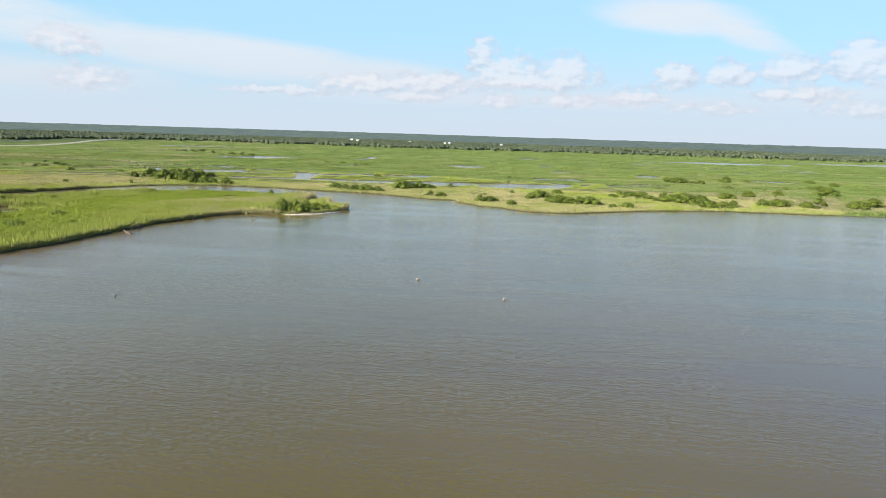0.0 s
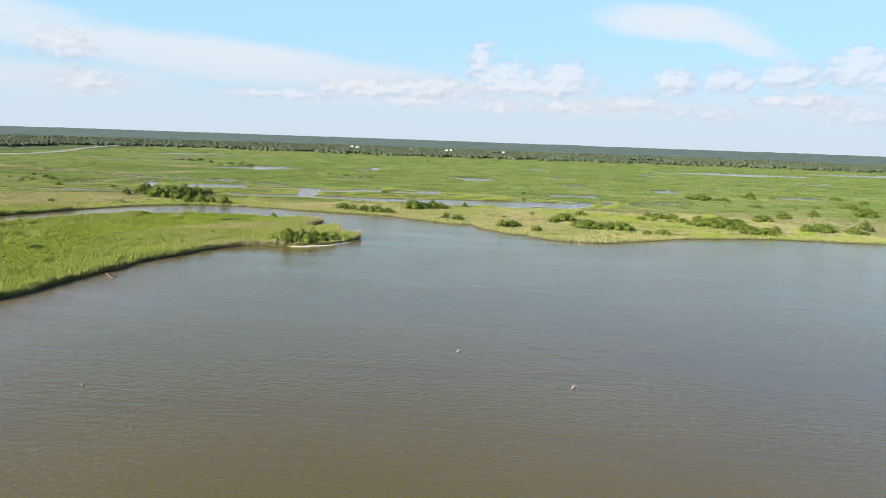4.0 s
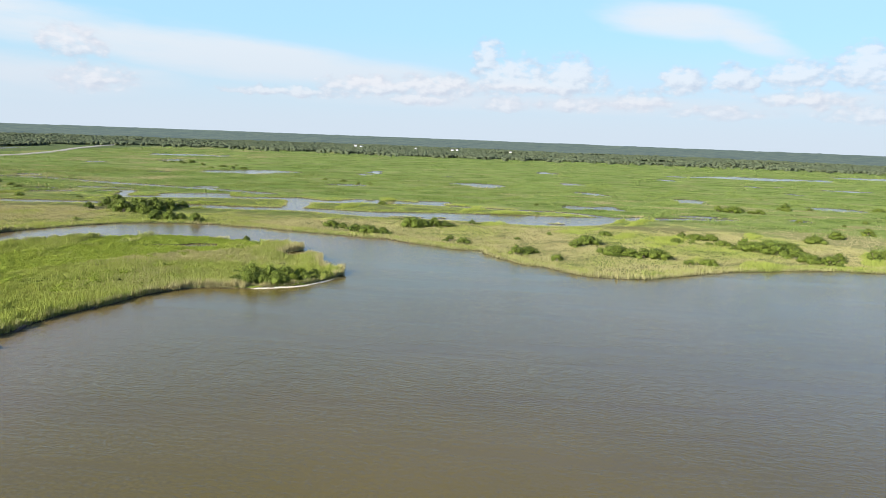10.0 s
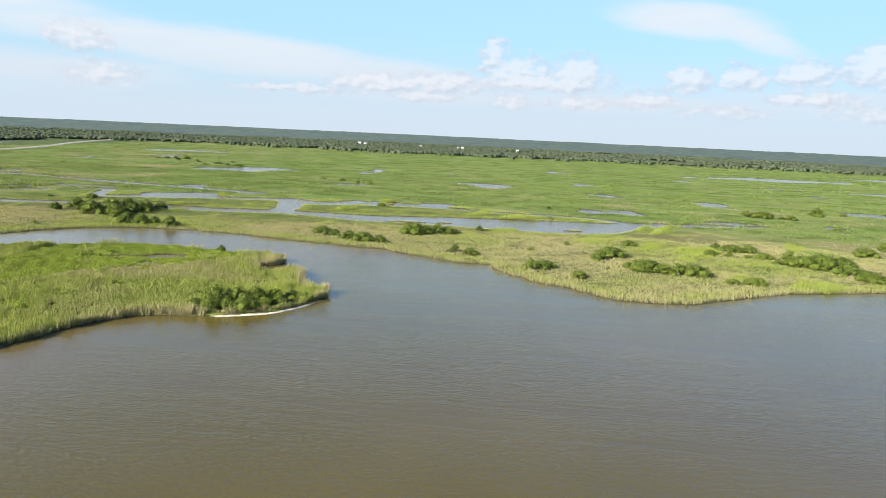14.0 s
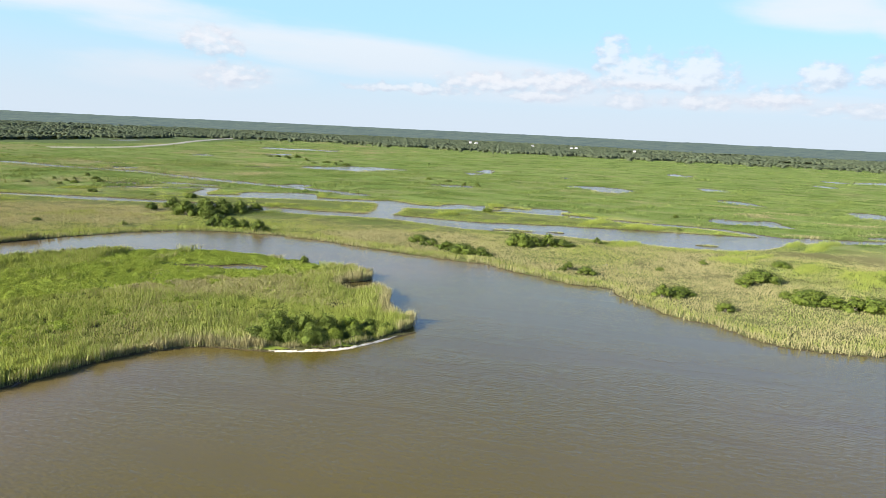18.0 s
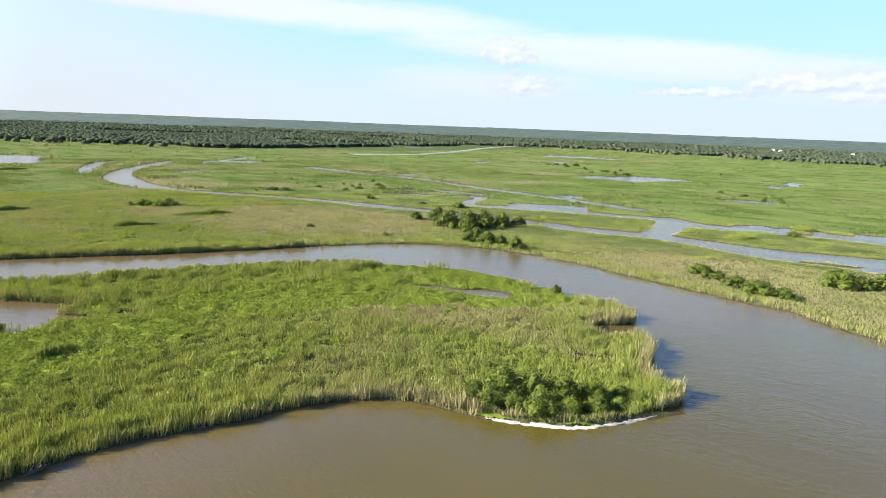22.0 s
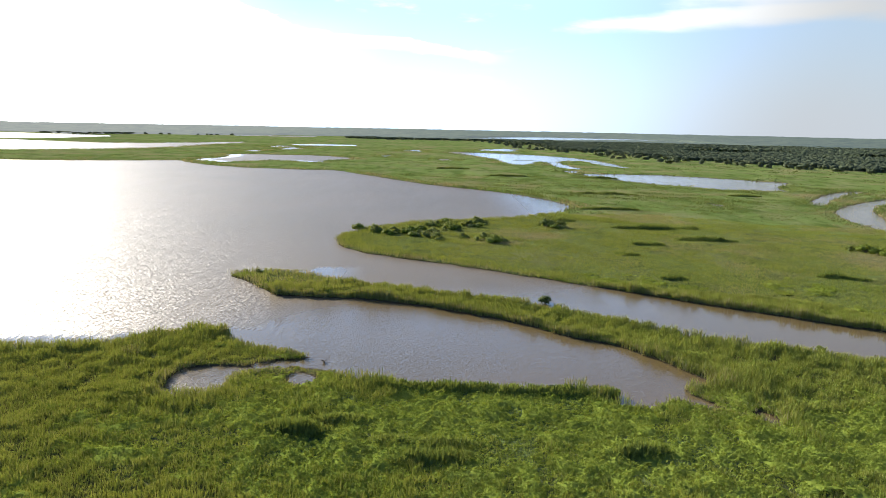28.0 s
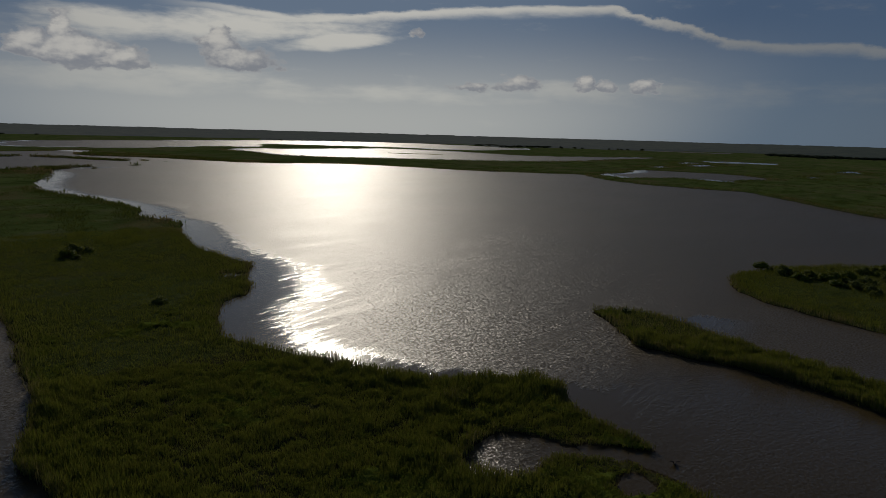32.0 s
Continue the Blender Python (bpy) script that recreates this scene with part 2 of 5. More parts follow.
def finish(g, shader):
    g.add("ShaderNodeOutputMaterial", i_Surface=shader)


def leaf_material(name, greens, dry, attr="dry", gloss=0.5, through_light=0.35):
    """Foliage: two greens, a dry colour led by the plan's dryness, one shade per leaf; part of the light passes through."""
    m, g = material(name)
    geo = g.add("ShaderNodeNewGeometry").outputs
    rnd = geo["Random Per Island"]
    patch = g.noise(g.scaled(geo["Position"], (0.6, 1.0, 1.0)), 0.05, 6.0, 0.6)
    patch2 = g.noise(geo["Position"], 0.55, 3.0)
    green = g.mix(g.ramp(g.math("ADD", g.math("MULTIPLY", patch, 0.6), g.math("MULTIPLY", patch2, 0.6)), 0.46, 0.72), greens[0], greens[1])
    green = g.mix(g.math("MULTIPLY", rnd, 0.55), green, greens[2])
    if not attr:
        each = g.add("ShaderNodeObjectInfo").outputs["Random"]
        green = g.mix(g.math("MULTIPLY", each, 0.3), green, tuple(1.5 * c for c in greens[2]))
    if attr:
        a = g.add("ShaderNodeAttribute", attribute_name=attr).outputs["Fac"]
        amount = g.ramp(g.math("ADD", a, g.math("MULTIPLY", g.math("SUBTRACT", rnd, 0.5), 0.7)), 0.15, 0.85)
        green = g.mix(amount, green, dry)
    tone = g.math("ADD", 0.85, g.math("MULTIPLY", g.math("FRACT", g.math("MULTIPLY", rnd, 17.3)), 0.32))
    green = g.mix(1.0, green, g.add("ShaderNodeCombineColor", i_Red=tone, i_Green=tone, i_Blue=tone).outputs[0], "MULTIPLY")
    skin = g.add("ShaderNodeBsdfPrincipled", i_Base_Color=green, i_Roughness=gloss)
    skin.inputs["Specular IOR Level"].default_value = 0.3 * (1 - gloss)
    # light that has passed through a leaf is yellower
    passed = g.mix(1.0, green, (1.35, 1.1, 0.7), "MULTIPLY")
    glow = g.add("ShaderNodeBsdfTranslucent", i_Color=passed).outputs[0]
    finish(g, g.add("ShaderNodeMixShader", i_0=through_light, i_1=skin.outputs[0], i_2=glow).outputs[0])
    return m


REED = leaf_material("reed", ((0.130, 0.182, 0.034), (0.190, 0.238, 0.050), (0.230, 0.258, 0.070)), (0.250, 0.238, 0.120), gloss=1.0, through_light=0.22)
MARSH = leaf_material("marsh_grass", ((0.056, 0.092, 0.022), (0.115, 0.163, 0.042), (0.150, 0.182, 0.060)), (0.22, 0.21, 0.115), gloss=0.8, through_light=0.27)
LEAFY = leaf_material("marsh_leaf", ((0.134, 0.194, 0.028), (0.174, 0.232, 0.038), (0.208, 0.258, 0.048)), (0.234, 0.214, 0.090), gloss=1.0, through_light=0.28)
SHRUB = leaf_material("shrub_leaf", ((0.028, 0.048, 0.007), (0.054, 0.080, 0.011), (0.088, 0.112, 0.018)), None, attr="", gloss=0.65, through_light=0.1)
LEAFBUSH = leaf_material("bush_leaf", ((0.085, 0.130, 0.014), (0.128, 0.178, 0.021), (0.165, 0.205, 0.032)), None, attr="", gloss=0.65, through_light=0.28)
CANE = leaf_material("cane_leaf", ((0.085, 0.135, 0.028), (0.122, 0.172, 0.042), (0.150, 0.19, 0.055)), None, attr="", gloss=1.0, through_light=0.3)
SAGE = leaf_material("grey_leaf", ((0.10, 0.145, 0.034), (0.138, 0.185, 0.046), (0.175, 0.212, 0.06)), None, attr="", gloss=0.7, through_light=0.46)
WOODS = leaf_material("woods_leaf", ((0.088, 0.122, 0.076), (0.112, 0.146, 0.088), (0.132, 0.160, 0.102)), None, attr="", gloss=1.0, through_light=0.6)


def ground_material():
    m, g = material("marsh_ground")
    pos = g.add("ShaderNodeNewGeometry").outputs["Position"]
    dry = g.add("ShaderNodeAttribute", attribute_name="dry").outputs["Fac"]
    wood = g.add("ShaderNodeAttribute", attribute_name="wood").outputs["Fac"]
    big, mid, fine = g.noise(pos, 0.008, 5.0), g.noise(g.scaled(pos, (0.55, 1.0, 1.0)), 0.055, 9.0, 0.66), g.noise(pos, 0.9, 5.0, 0.65)
    green = g.mix(g.ramp(big, 0.35, 0.65), (0.091, 0.14, 0.036), (0.126, 0.175, 0.052))
    streak = g.noise(g.scaled(pos, (0.45, 1.0, 1.0)), 0.045, 9.0, 0.68)
    green = g.mix(g.ramp(streak, 0.48, 0.6, 0.0, 0.65), green, (0.169, 0.172, 0.086))
    green = g.mix(g.ramp(mid, 0.46, 0.62, 0.0, 0.85), green, (0.043, 0.077, 0.015))
    green = g.mix(g.ramp(fine, 0.35, 0.75, 0.0, 0.5), green, (0.124, 0.145, 0.045))
    straw = g.mix(g.ramp(fine, 0.3, 0.7), (0.172, 0.162, 0.083), (0.131, 0.141, 0.052))
    col = g.mix(g.ramp(g.math("ADD", dry, g.math("MULTIPLY", g.math("SUBTRACT", mid, 0.5), 0.5)), 0.2, 0.9), green, straw)
    col = g.mix(wood, col, g.mix(fine, (0.062, 0.090, 0.038), (0.088, 0.112, 0.050)))
    # litter colour with the shade of the reed gaps painted in
    litter_shade = g.add("ShaderNodeAttribute", attribute_name="litter_shade").outputs["Fac"]
    col = g.mix(litter_shade, col, g.mix(fine, (0.045, 0.047, 0.019), (0.090, 0.088, 0.038)))
    z = g.add("ShaderNodeSeparateXYZ", i_Vector=pos).outputs[2]
    mud = g.mix(fine, (0.038, 0.031, 0.019), (0.076, 0.062, 0.038))
    col = g.mix(g.ramp(g.math("ADD", z, g.math("MULTIPLY", g.math("SUBTRACT", fine, 0.5), 0.3)), 0.02, 0.22), mud, col)
    bump = g.add("ShaderNodeBump", i_Strength=0.9, i_Distance=0.6, i_Height=g.math("ADD", fine, g.math("MULTIPLY", g.noise(pos, 0.25, 4.0), 1.5)))
    skin = g.add("ShaderNodeBsdfPrincipled", i_Base_Color=col, i_Roughness=1.0, i_Normal=bump.outputs[0])
    skin.inputs["Specular IOR Level"].default_value = 0.0
    skin.inputs["Diffuse Roughness"].default_value = 0.1
    finish(g, skin.outputs[0])
    return m


def distance_material():
    """The far plain, its haze painted in as a glow that is brighter towards the sun."""
    m, g = material("distance_haze_glow")
    pos = g.add("ShaderNodeNewGeometry").outputs["Position"]
    patch = g.noise(pos, 0.012, 9.0, 0.72)
    col = g.mix(g.ramp(patch, 0.35, 0.65), (0.028, 0.043, 0.028), (0.069, 0.086, 0.048))
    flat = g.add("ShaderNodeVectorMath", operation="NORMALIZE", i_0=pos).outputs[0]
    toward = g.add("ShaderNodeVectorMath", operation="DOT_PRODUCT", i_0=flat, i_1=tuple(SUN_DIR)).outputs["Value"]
    # emission stands in for the haze of the air
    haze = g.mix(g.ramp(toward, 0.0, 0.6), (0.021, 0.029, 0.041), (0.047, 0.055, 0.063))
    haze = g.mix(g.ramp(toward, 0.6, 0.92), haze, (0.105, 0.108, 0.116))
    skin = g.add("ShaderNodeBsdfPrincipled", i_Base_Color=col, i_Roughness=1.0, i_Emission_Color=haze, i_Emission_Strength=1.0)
    skin.inputs["Specular IOR Level"].default_value = 0.0
    finish(g, skin.outputs[0])
    return m


def water_material():
    m, g = material("muddy_water")
    pos = g.add("ShaderNodeNewGeometry").outputs["Position"]
    silt = g.noise(pos, 0.012, 4.0)
    col = g.mix(g.ramp(silt, 0.3, 0.7), (0.070, 0.058, 0.009), (0.084, 0.068, 0.016))
    # the lake and its channels carry redder mud than the bay
    inland = g.add("ShaderNodeAttribute", attribute_name="inland").outputs["Fac"]
    col = g.mix(inland, col, g.mix(g.ramp(silt, 0.3, 0.7), (0.086, 0.064, 0.028), (0.104, 0.077, 0.038)))
    turned = g.add("ShaderNodeMapping", i_Vector=pos)
    turned.inputs["Rotation"].default_value = (0, 0, radians(16))
    crest = g.scaled(turned.outputs[0], (0.42, 1.0, 1.0))
    swell = g.noise(crest, 1.15, 2.0, 0.5)
    ripple = g.noise(g.scaled(turned.outputs[0], (0.5, 1.0, 1.0)), 2.3, 2.0, 0.5)
    # calm under the windward bank, in long fingers down the wind
    fetch = g.add("ShaderNodeAttribute", attribute_name="fetch").outputs["Fac"]
    along = g.add("ShaderNodeMapping", i_Vector=pos)
    along.inputs["Rotation"].default_value = (0, 0, radians(57))
    along.inputs["Scale"].default_value = (0.12, 1.0, 1.0)
    finger = g.math("MULTIPLY", g.math("SUBTRACT", g.noise(along.outputs[0], 0.7, 6.0, 0.62), 0.5), 0.65)
    lee = g.add("ShaderNodeAttribute", attribute_name="lee").outputs["Fac"]
    rows = g.noise(g.scaled(along.outputs[0], (0.5, 1.0, 1.0)), 0.16, 4.0, 0.6)
    still = g.math("MULTIPLY", lee, g.ramp(g.math("ADD", fetch, finger), 0.2, 0.42, 0.9, 0.0))
    calm = g.math("MAXIMUM", still, g.ramp(rows, 0.52, 0.36, 0.0, 0.5))
    gust = g.math("MULTIPLY", g.math("SUBTRACT", 1.0, calm), g.ramp(g.math("ADD", g.noise(pos, 0.02, 3.0), g.math("MULTIPLY", finger, 0.8)), 0.3, 0.7, 0.72, 1.0))
    breeze = g.add("ShaderNodeAttribute", attribute_name="breeze").outputs["Fac"]
    gust = g.math("MULTIPLY", gust, breeze)
    height = g.math("MULTIPLY", g.ramp(breeze, 0.4, 1.0, 1.0, 0.35), g.math("ADD", g.math("MULTIPLY", swell, 0.13), g.math("MULTIPLY", ripple, 0.10)))
    height = g.math("MULTIPLY", height, gust)
    bump = g.add("ShaderNodeBump", i_Strength=1.0, i_Distance=1.0, i_Height=height).outputs[0]
    # wavelets too small for the relief: the facets' own slopes
    half = (0.5, 0.5, 0.5)
    chop = g.add("ShaderNodeVectorMath", operation="SUBTRACT", i_0=g.noise(pos, 2.3, 2.0, 0.6, out=1), i_1=half).outputs[0]
    fine = g.add("ShaderNodeVectorMath", operation="SUBTRACT", i_0=g.noise(pos, 15.0, 2.0, 0.6, out=1), i_1=half).outputs[0]
    chop = g.add("ShaderNodeVectorMath", operation="SCALE", i_0=chop, i_Scale=g.ramp(breeze, 0.4, 1.0, 0.55, 1.1)).outputs[0]
    fine = g.add("ShaderNodeVectorMath", operation="SCALE", i_0=fine, i_Scale=g.ramp(breeze, 0.4, 1.0, 1.15, 0.4)).outputs[0]
    slope = g.add("ShaderNodeVectorMath", operation="MULTIPLY", i_0=g.add("ShaderNodeVectorMath", operation="ADD", i_0=chop, i_1=fine).outputs[0], i_1=(1.55, 1.55, 0.0)).outputs[0]
    slope = g.add("ShaderNodeVectorMath", operation="SCALE", i_0=slope, i_Scale=gust).outputs[0]
    facet = g.add("ShaderNodeVectorMath", operation="NORMALIZE", i_0=g.add("ShaderNodeVectorMath", operation="ADD", i_0=bump, i_1=slope).outputs[0]).outputs[0]
    gloss = g.math("ADD", 0.07, g.math("MULTIPLY", g.ramp(breeze, 0.4, 1.0, 0.0, 0.37), g.math("SUBTRACT", 1.0, g.math("MULTIPLY", still, 0.92))))
    skin = g.add("ShaderNodeBsdfPrincipled", i_Base_Color=col, i_Roughness=gloss, i_IOR=1.333, i_Normal=facet)
    skin.inputs["Specular IOR Level"].default_value = 0.5
    finish(g, skin.outputs[0])
    return m


def plain(name, a, b, scale, rough=0.85, bump=0.3):
    m, g = material(name)
    pos = g.add("ShaderNodeNewGeometry").outputs["Position"]
    n = g.noise(pos, scale, 6.0, 0.65)
    big = g.noise(pos, scale * 0.13, 3.0)
    col = g.mix(g.ramp(g.math("ADD", g.math("MULTIPLY", n, 0.6), g.math("MULTIPLY", big, 0.4)), 0.35, 0.65), a, b)
    bp = g.add("ShaderNodeBump", i_Strength=bump, i_Distance=0.1, i_Height=n)
    finish(g, g.add("ShaderNodeBsdfPrincipled", i_Base_Color=col, i_Roughness=rough, i_Normal=bp.outputs[0]).outputs[0])
    return m


GROUND, WATER, DISTANCE = ground_material(), water_material(), distance_material()
SHELL = plain("shell_sand", (0.30, 0.27, 0.21), (0.58, 0.55, 0.49), 1.6)
BARK = plain("bark", (0.104, 0.083, 0.061), (0.209, 0.174, 0.139), 6.0)
DRIFT = plain("driftwood", (0.096, 0.078, 0.061), (0.287, 0.252, 0.217), 5.0)
DARKWOOD = plain("wet_wood", (0.030, 0.026, 0.019), (0.087, 0.070, 0.052), 5.0)
ROADBED = plain("shell_road", (0.22, 0.205, 0.16), (0.33, 0.30, 0.245), 0.3)
PAINT = plain("white_paint", (0.643, 0.643, 0.626), (0.713, 0.713, 0.696), 0.5)
ROOF = plain("grey_roof", (0.191, 0.191, 0.200), (0.296, 0.296, 0.296), 0.5)
GLASS_DARK = plain("dark_window", (0.03, 0.035, 0.04), (0.05, 0.055, 0.06), 0.5, 0.2, 0.0)


# ---- the plan: shores, rivers and ponds, in metres ----
def spline(points, steps=3, closed=False):
    """A Catmull-Rom line through the points."""
    p = np.array(points, float)
    n = len(p)
    out = []
    for i in range(n if closed else n - 1):
        if closed:
            a, b, c, d = p[(i - 1) % n], p[i], p[(i + 1) % n], p[(i + 2) % n]
        else:
            a, b, c, d = p[max(i - 1, 0)], p[i], p[i + 1], p[min(i + 2, n - 1)]
        for k in range(steps):
            t = k / steps
            out.append(0.5 * (2 * b + (c - a) * t + (2 * a - 5 * b + 4 * c - d) * t * t + (3 * b - a - 3 * c + d) * t ** 3))
    if not closed:
        out.append(p[-1])
    return np.array(out)


# north bank, from the bay in the east, up the river mouth, round the peninsula
NORTH_BANK = [(600, 330), (300, 316), (190, 303), (148, 303), (124, 305), (98, 299), (81, 294), (62, 283), (53, 278), (43, 277), (33, 280), (23, 291), (16, 296), (4, 314),
              (-6, 321), (-20, 330), (-37, 340), (-54, 345), (-75, 353), (-92, 359), (-110, 362), (-122, 361), (-137, 357), (-151, 346), (-165, 326), (-176, 304),
              (-184, 291), (-199, 268), (-208, 256), (-226, 232), (-236, 217), (-247, 202), (-257, 184), (-265, 173), (-280, 163), (-296, 161)]
LAKE_FAR = [(-312, 166), (-332, 180), (-347, 203), (-359, 229), (-385, 256), (-418, 266), (-450, 257), (-482, 240), (-530, 196), (-577, 162), (-630, 130), (-675, 100), (-680, 53),
            (-697, 2), (-752, -56), (-790, -85), (-765, -140), (-742, -196), (-744, -257), (-721, -366), (-642, -430), (-617, -547), (-560, -590), (-490, -520), (-400, -400)]
# south side of the lake: the isthmus, its cove, the reed strip, the point
ISTHMUS_NORTH = [(-336, -306), (-310, -265), (-293, -209), (-289, -158), (-279, -109), (-262, -84), (-261, -55), (-244, -31), (-226, 1), (-219, 23), (-215, 40), (-202, 53),
                 (-190, 67), (-180, 69), (-166, 84), (-161, 93), (-162, 107), (-162, 121), (-164, 135), (-167, 141), (-173, 147), (-175, 155), (-168.5, 161), (-165, 168), (-160.5, 178)]
COVE = [(-159.5, 177), (-158.5, 171), (-156, 166.5), (-155, 159), (-151, 156), (-144, 156), (-142, 158), (-143, 163), (-146, 165.5), (-150.5, 164), (-153.5, 167.5), (-155.8, 171.5), (-155.5, 177), (-153, 182),
        (-150, 187), (-148, 195), (-149, 199), (-148, 206), (-146, 213), (-148, 221), (-142, 226), (-141, 231), (-144, 232), (-142, 237), (-140, 240), (-143, 239.5), (-149, 237), (-150, 241), (-150, 246)]
STRIP = [(-154, 242), (-162, 238), (-168, 234), (-177, 223), (-186, 213), (-194, 201), (-201, 188), (-204, 174), (-205, 161), (-211, 154), (-221, 147), (-227, 141), (-233, 148),
         (-231, 161), (-219, 178), (-212, 190), (-205, 208), (-193, 228), (-181, 243), (-172, 256), (-162, 278), (-153, 293), (-135, 313), (-123, 322), (-109, 327)]
POINT_NORTH = [(-92, 325), (-75, 319), (-63, 315), (-57, 309), (-58, 303), (-63, 300), (-61, 296), (-57, 294.5), (-51, 297), (-48, 292), (-45.5, 282), (-42, 275), (-36.5, 271), (-35, 267)]
POINT_SOUTH = [(-36.5, 263.5), (-41, 257), (-45, 251), (-52, 247), (-59, 245), (-67.0, 244.0), (-75.0, 240.5), (-78.0, 234.5), (-81.0, 228.5), (-84.0, 221.5), (-87.0, 215.5), (-89.0, 209.5), (-91.0, 200.5), (-93.0, 188.5), (-96.0, 172.5), (-101.0, 155.5), (-108.0, 130.5), (-112.0, 111.5), (-115.0, 107.5), (-123.0, 94.5), (-128.0, 81.5), (-135.0, 64.5), (-141, 47), (-152, 15), (-170, -40), (-195, -110), (-230, -200)]
LAKE = spline(NORTH_BANK[13:] + LAKE_FAR + ISTHMUS_NORTH + COVE + STRIP + POINT_NORTH, 3, True)
BAY = spline(NORTH_BANK[:17] + [(-35, 300), (-35.5, 267)] + POINT_SOUTH + [(-260, -420), (100, -600), (700, -400)], 3, True)
# rivers: middle line and width
RIVER = [(150, 460, 6), (110, 452, 10), (75, 438, 18), (45, 423, 44), (18, 423, 40), (-5, 424, 33), (-27, 424, 27), (-49, 422, 22), (-84, 431, 14), (-113, 427, 14), (-141, 429, 14),
         (-165, 428, 13), (-190, 429, 10), (-218, 424, 13), (-243, 422, 10), (-275, 416, 8), (-296, 407, 12), (-326, 397, 13), (-365, 399, 17), (-400, 412, 19), (-428, 428, 15), (-460, 456, 12), (-511, 516, 11), (-540, 550, 6)]
OXBOW = [(-446, 416, 5), (-468, 429, 9), (-491, 445, 9), (-528, 475, 8), (-550, 505, 4)]
UPPER_STREAM = [(-440, 645, 4), (-394, 645, 5), (-348, 644, 4), (-317, 657, 4), (-289, 693, 3)]
THIRD_STREAM = [(-549, 647, 5), (-521, 590, 8), (-500, 552, 8), (-488, 536, 4)]
BACK_STREAM = [(-416, 592, 18), (-360, 577, 13), (-307, 577, 13), (-247, 555, 12), (-202, 542, 12), (-166, 532, 11), (-123, 516, 11)]
POND_STREAM = [(-249, 475, 7), (-222, 490, 8), (-204, 500, 7), (-194, 466, 9), (-167, 473, 16), (-147, 481, 16), (-128, 481, 13), (-102, 486, 12), (-93, 468, 13), (-90, 440, 12)]
POINT_POOL = [(-110, 303.9, 2.4), (-104.5, 305, 3.6), (-99, 305.7, 3.8), (-94, 307.8, 6.2), (-90, 308.2, 7.6), (-88, 307.6, 5.0)]
SIDE_STREAM = [(-100, 490, 12), (-84, 477, 16), (-60, 481, 14), (-30, 486, 14), (20, 470, 7), (60, 464, 7), (84, 442, 10), (95, 452, 8)]
# ponds: middle, half length, half breadth, turn
PONDS = [(19, 675, 20, 24, 10), (114, 941, 16, 22, 10), (106, 732, 13, 15, 5), (103, 616, 8, 18, 30), (239, 876, 10, 16, 5), (168, 578, 10, 20, 0),
         (84, 502, 21, 12, 8), (308, 803, 6, 12, 0), (345, 824, 6, 12, 0), (303, 711, 5, 12, 0), (400, 789, 22, 14, 0), (258, 555, 18, 12, 0), (191, 468, 6, 9, 0), (137, 470, 14, 5, 0)]
PONDS_B = [(-52, 489, 20, 10, 8), (-18, 496, 9, 11, 8), (-86, 805, 9, 24, 0), (-92, 762, 7, 20, 0), (-196, 738, 30, 36, 10), (-341, 918, 10, 26, 0), (-400, 1085, 62, 34, 5), (-386, 818, 8, 14, 0),
           (-264, 690, 11, 9, 0), (-86, 616, 15, 10, 0), (-162, 490, 20, 13, 25), (-326, 601, 14, 11, 37), (-231, 515, 20, 4, 0), (-172, 548, 9, 6, 0), (-134, 520, 7, 4, 0), (-11, 782, 6, 8, 0), (101, 613, 9, 13, 20), (-257, 497, 9, 6, 0)]
LAGOONS = [(-765, 1060, 26, 55, 15), (-662, 1100, 18, 45, 10), (-505, 579, 24, 16, 50), (-425, 478, 10, 10, 40), (-1099, -89, 14, 30, 90), (-1346, -99, 20, 40, 90), (-1233, -59, 16, 40, 90), (-1475, -42, 70, 40, 95), (-1363, 310, 45, 60, 90), (-2440, -360, 140, 60, 90),
           (-929, 199, 8, 16, 90), (-729, 323, 6, 12, 90), (-437, 353, 3, 8, 90), (-1230, 150, 12, 40, 95), (-1010, 120, 6, 20, 95)]
# the far lagoons' shores
WEST_LAGOON = [(-934, -819), (-907, -716), (-848, -590), (-893, -493), (-975, -383), (-1102, -272), (-1277, -243), (-1583, -230), (-1480, -293), (-1344, -420), (-1429, -645), (-1411, -791), (-1304, -840), (-1112, -826), (-1044, -866)]
FAR_LAGOON = [(-654, -1036), (-747, -949), (-859, -942), (-1057, -998), (-1138, -960), (-1338, -1163), (-1450, -1077), (-1555, -898), (-1534, -738), (-1628, -685), (-1924, -685), (-2037, -816), (-2139, -1088), (-2155, -1342), (-1796, -1552),
              (-1178, -1426), (-866, -1363), (-746, -1229)]
WEST_ARM = [(-546, -808), (-601, -798), (-656, -833), (-672, -807), (-583, -703), (-594, -628), (-621, -552), (-606, -481), (-486, -369), (-440, -415), (-394, -392), (-373, -413), (-350, -440), (-360, -600), (-440, -760)]
SIDE_LAGOON = [(-809, -76), (-802, -60), (-777, -31), (-791, -27), (-809, -13), (-836, 17), (-811, 54), (-817, 68), (-853, 59), (-893, 84), (-949, 64), (-980, 15), (-976, -30), (-968, -83), (-905, -64), (-853, -71)]
NORTH_LAGOON = [(-1195, 208), (-1092, 237), (-990, 264), (-861, 275), (-843, 292), (-936, 325), (-797, 323), (-773, 343), (-861, 340), (-944, 344), (-959, 379), (-865, 384), (-813, 401), (-912, 405), (-1016, 398), (-1128, 351), (-1187, 286)]
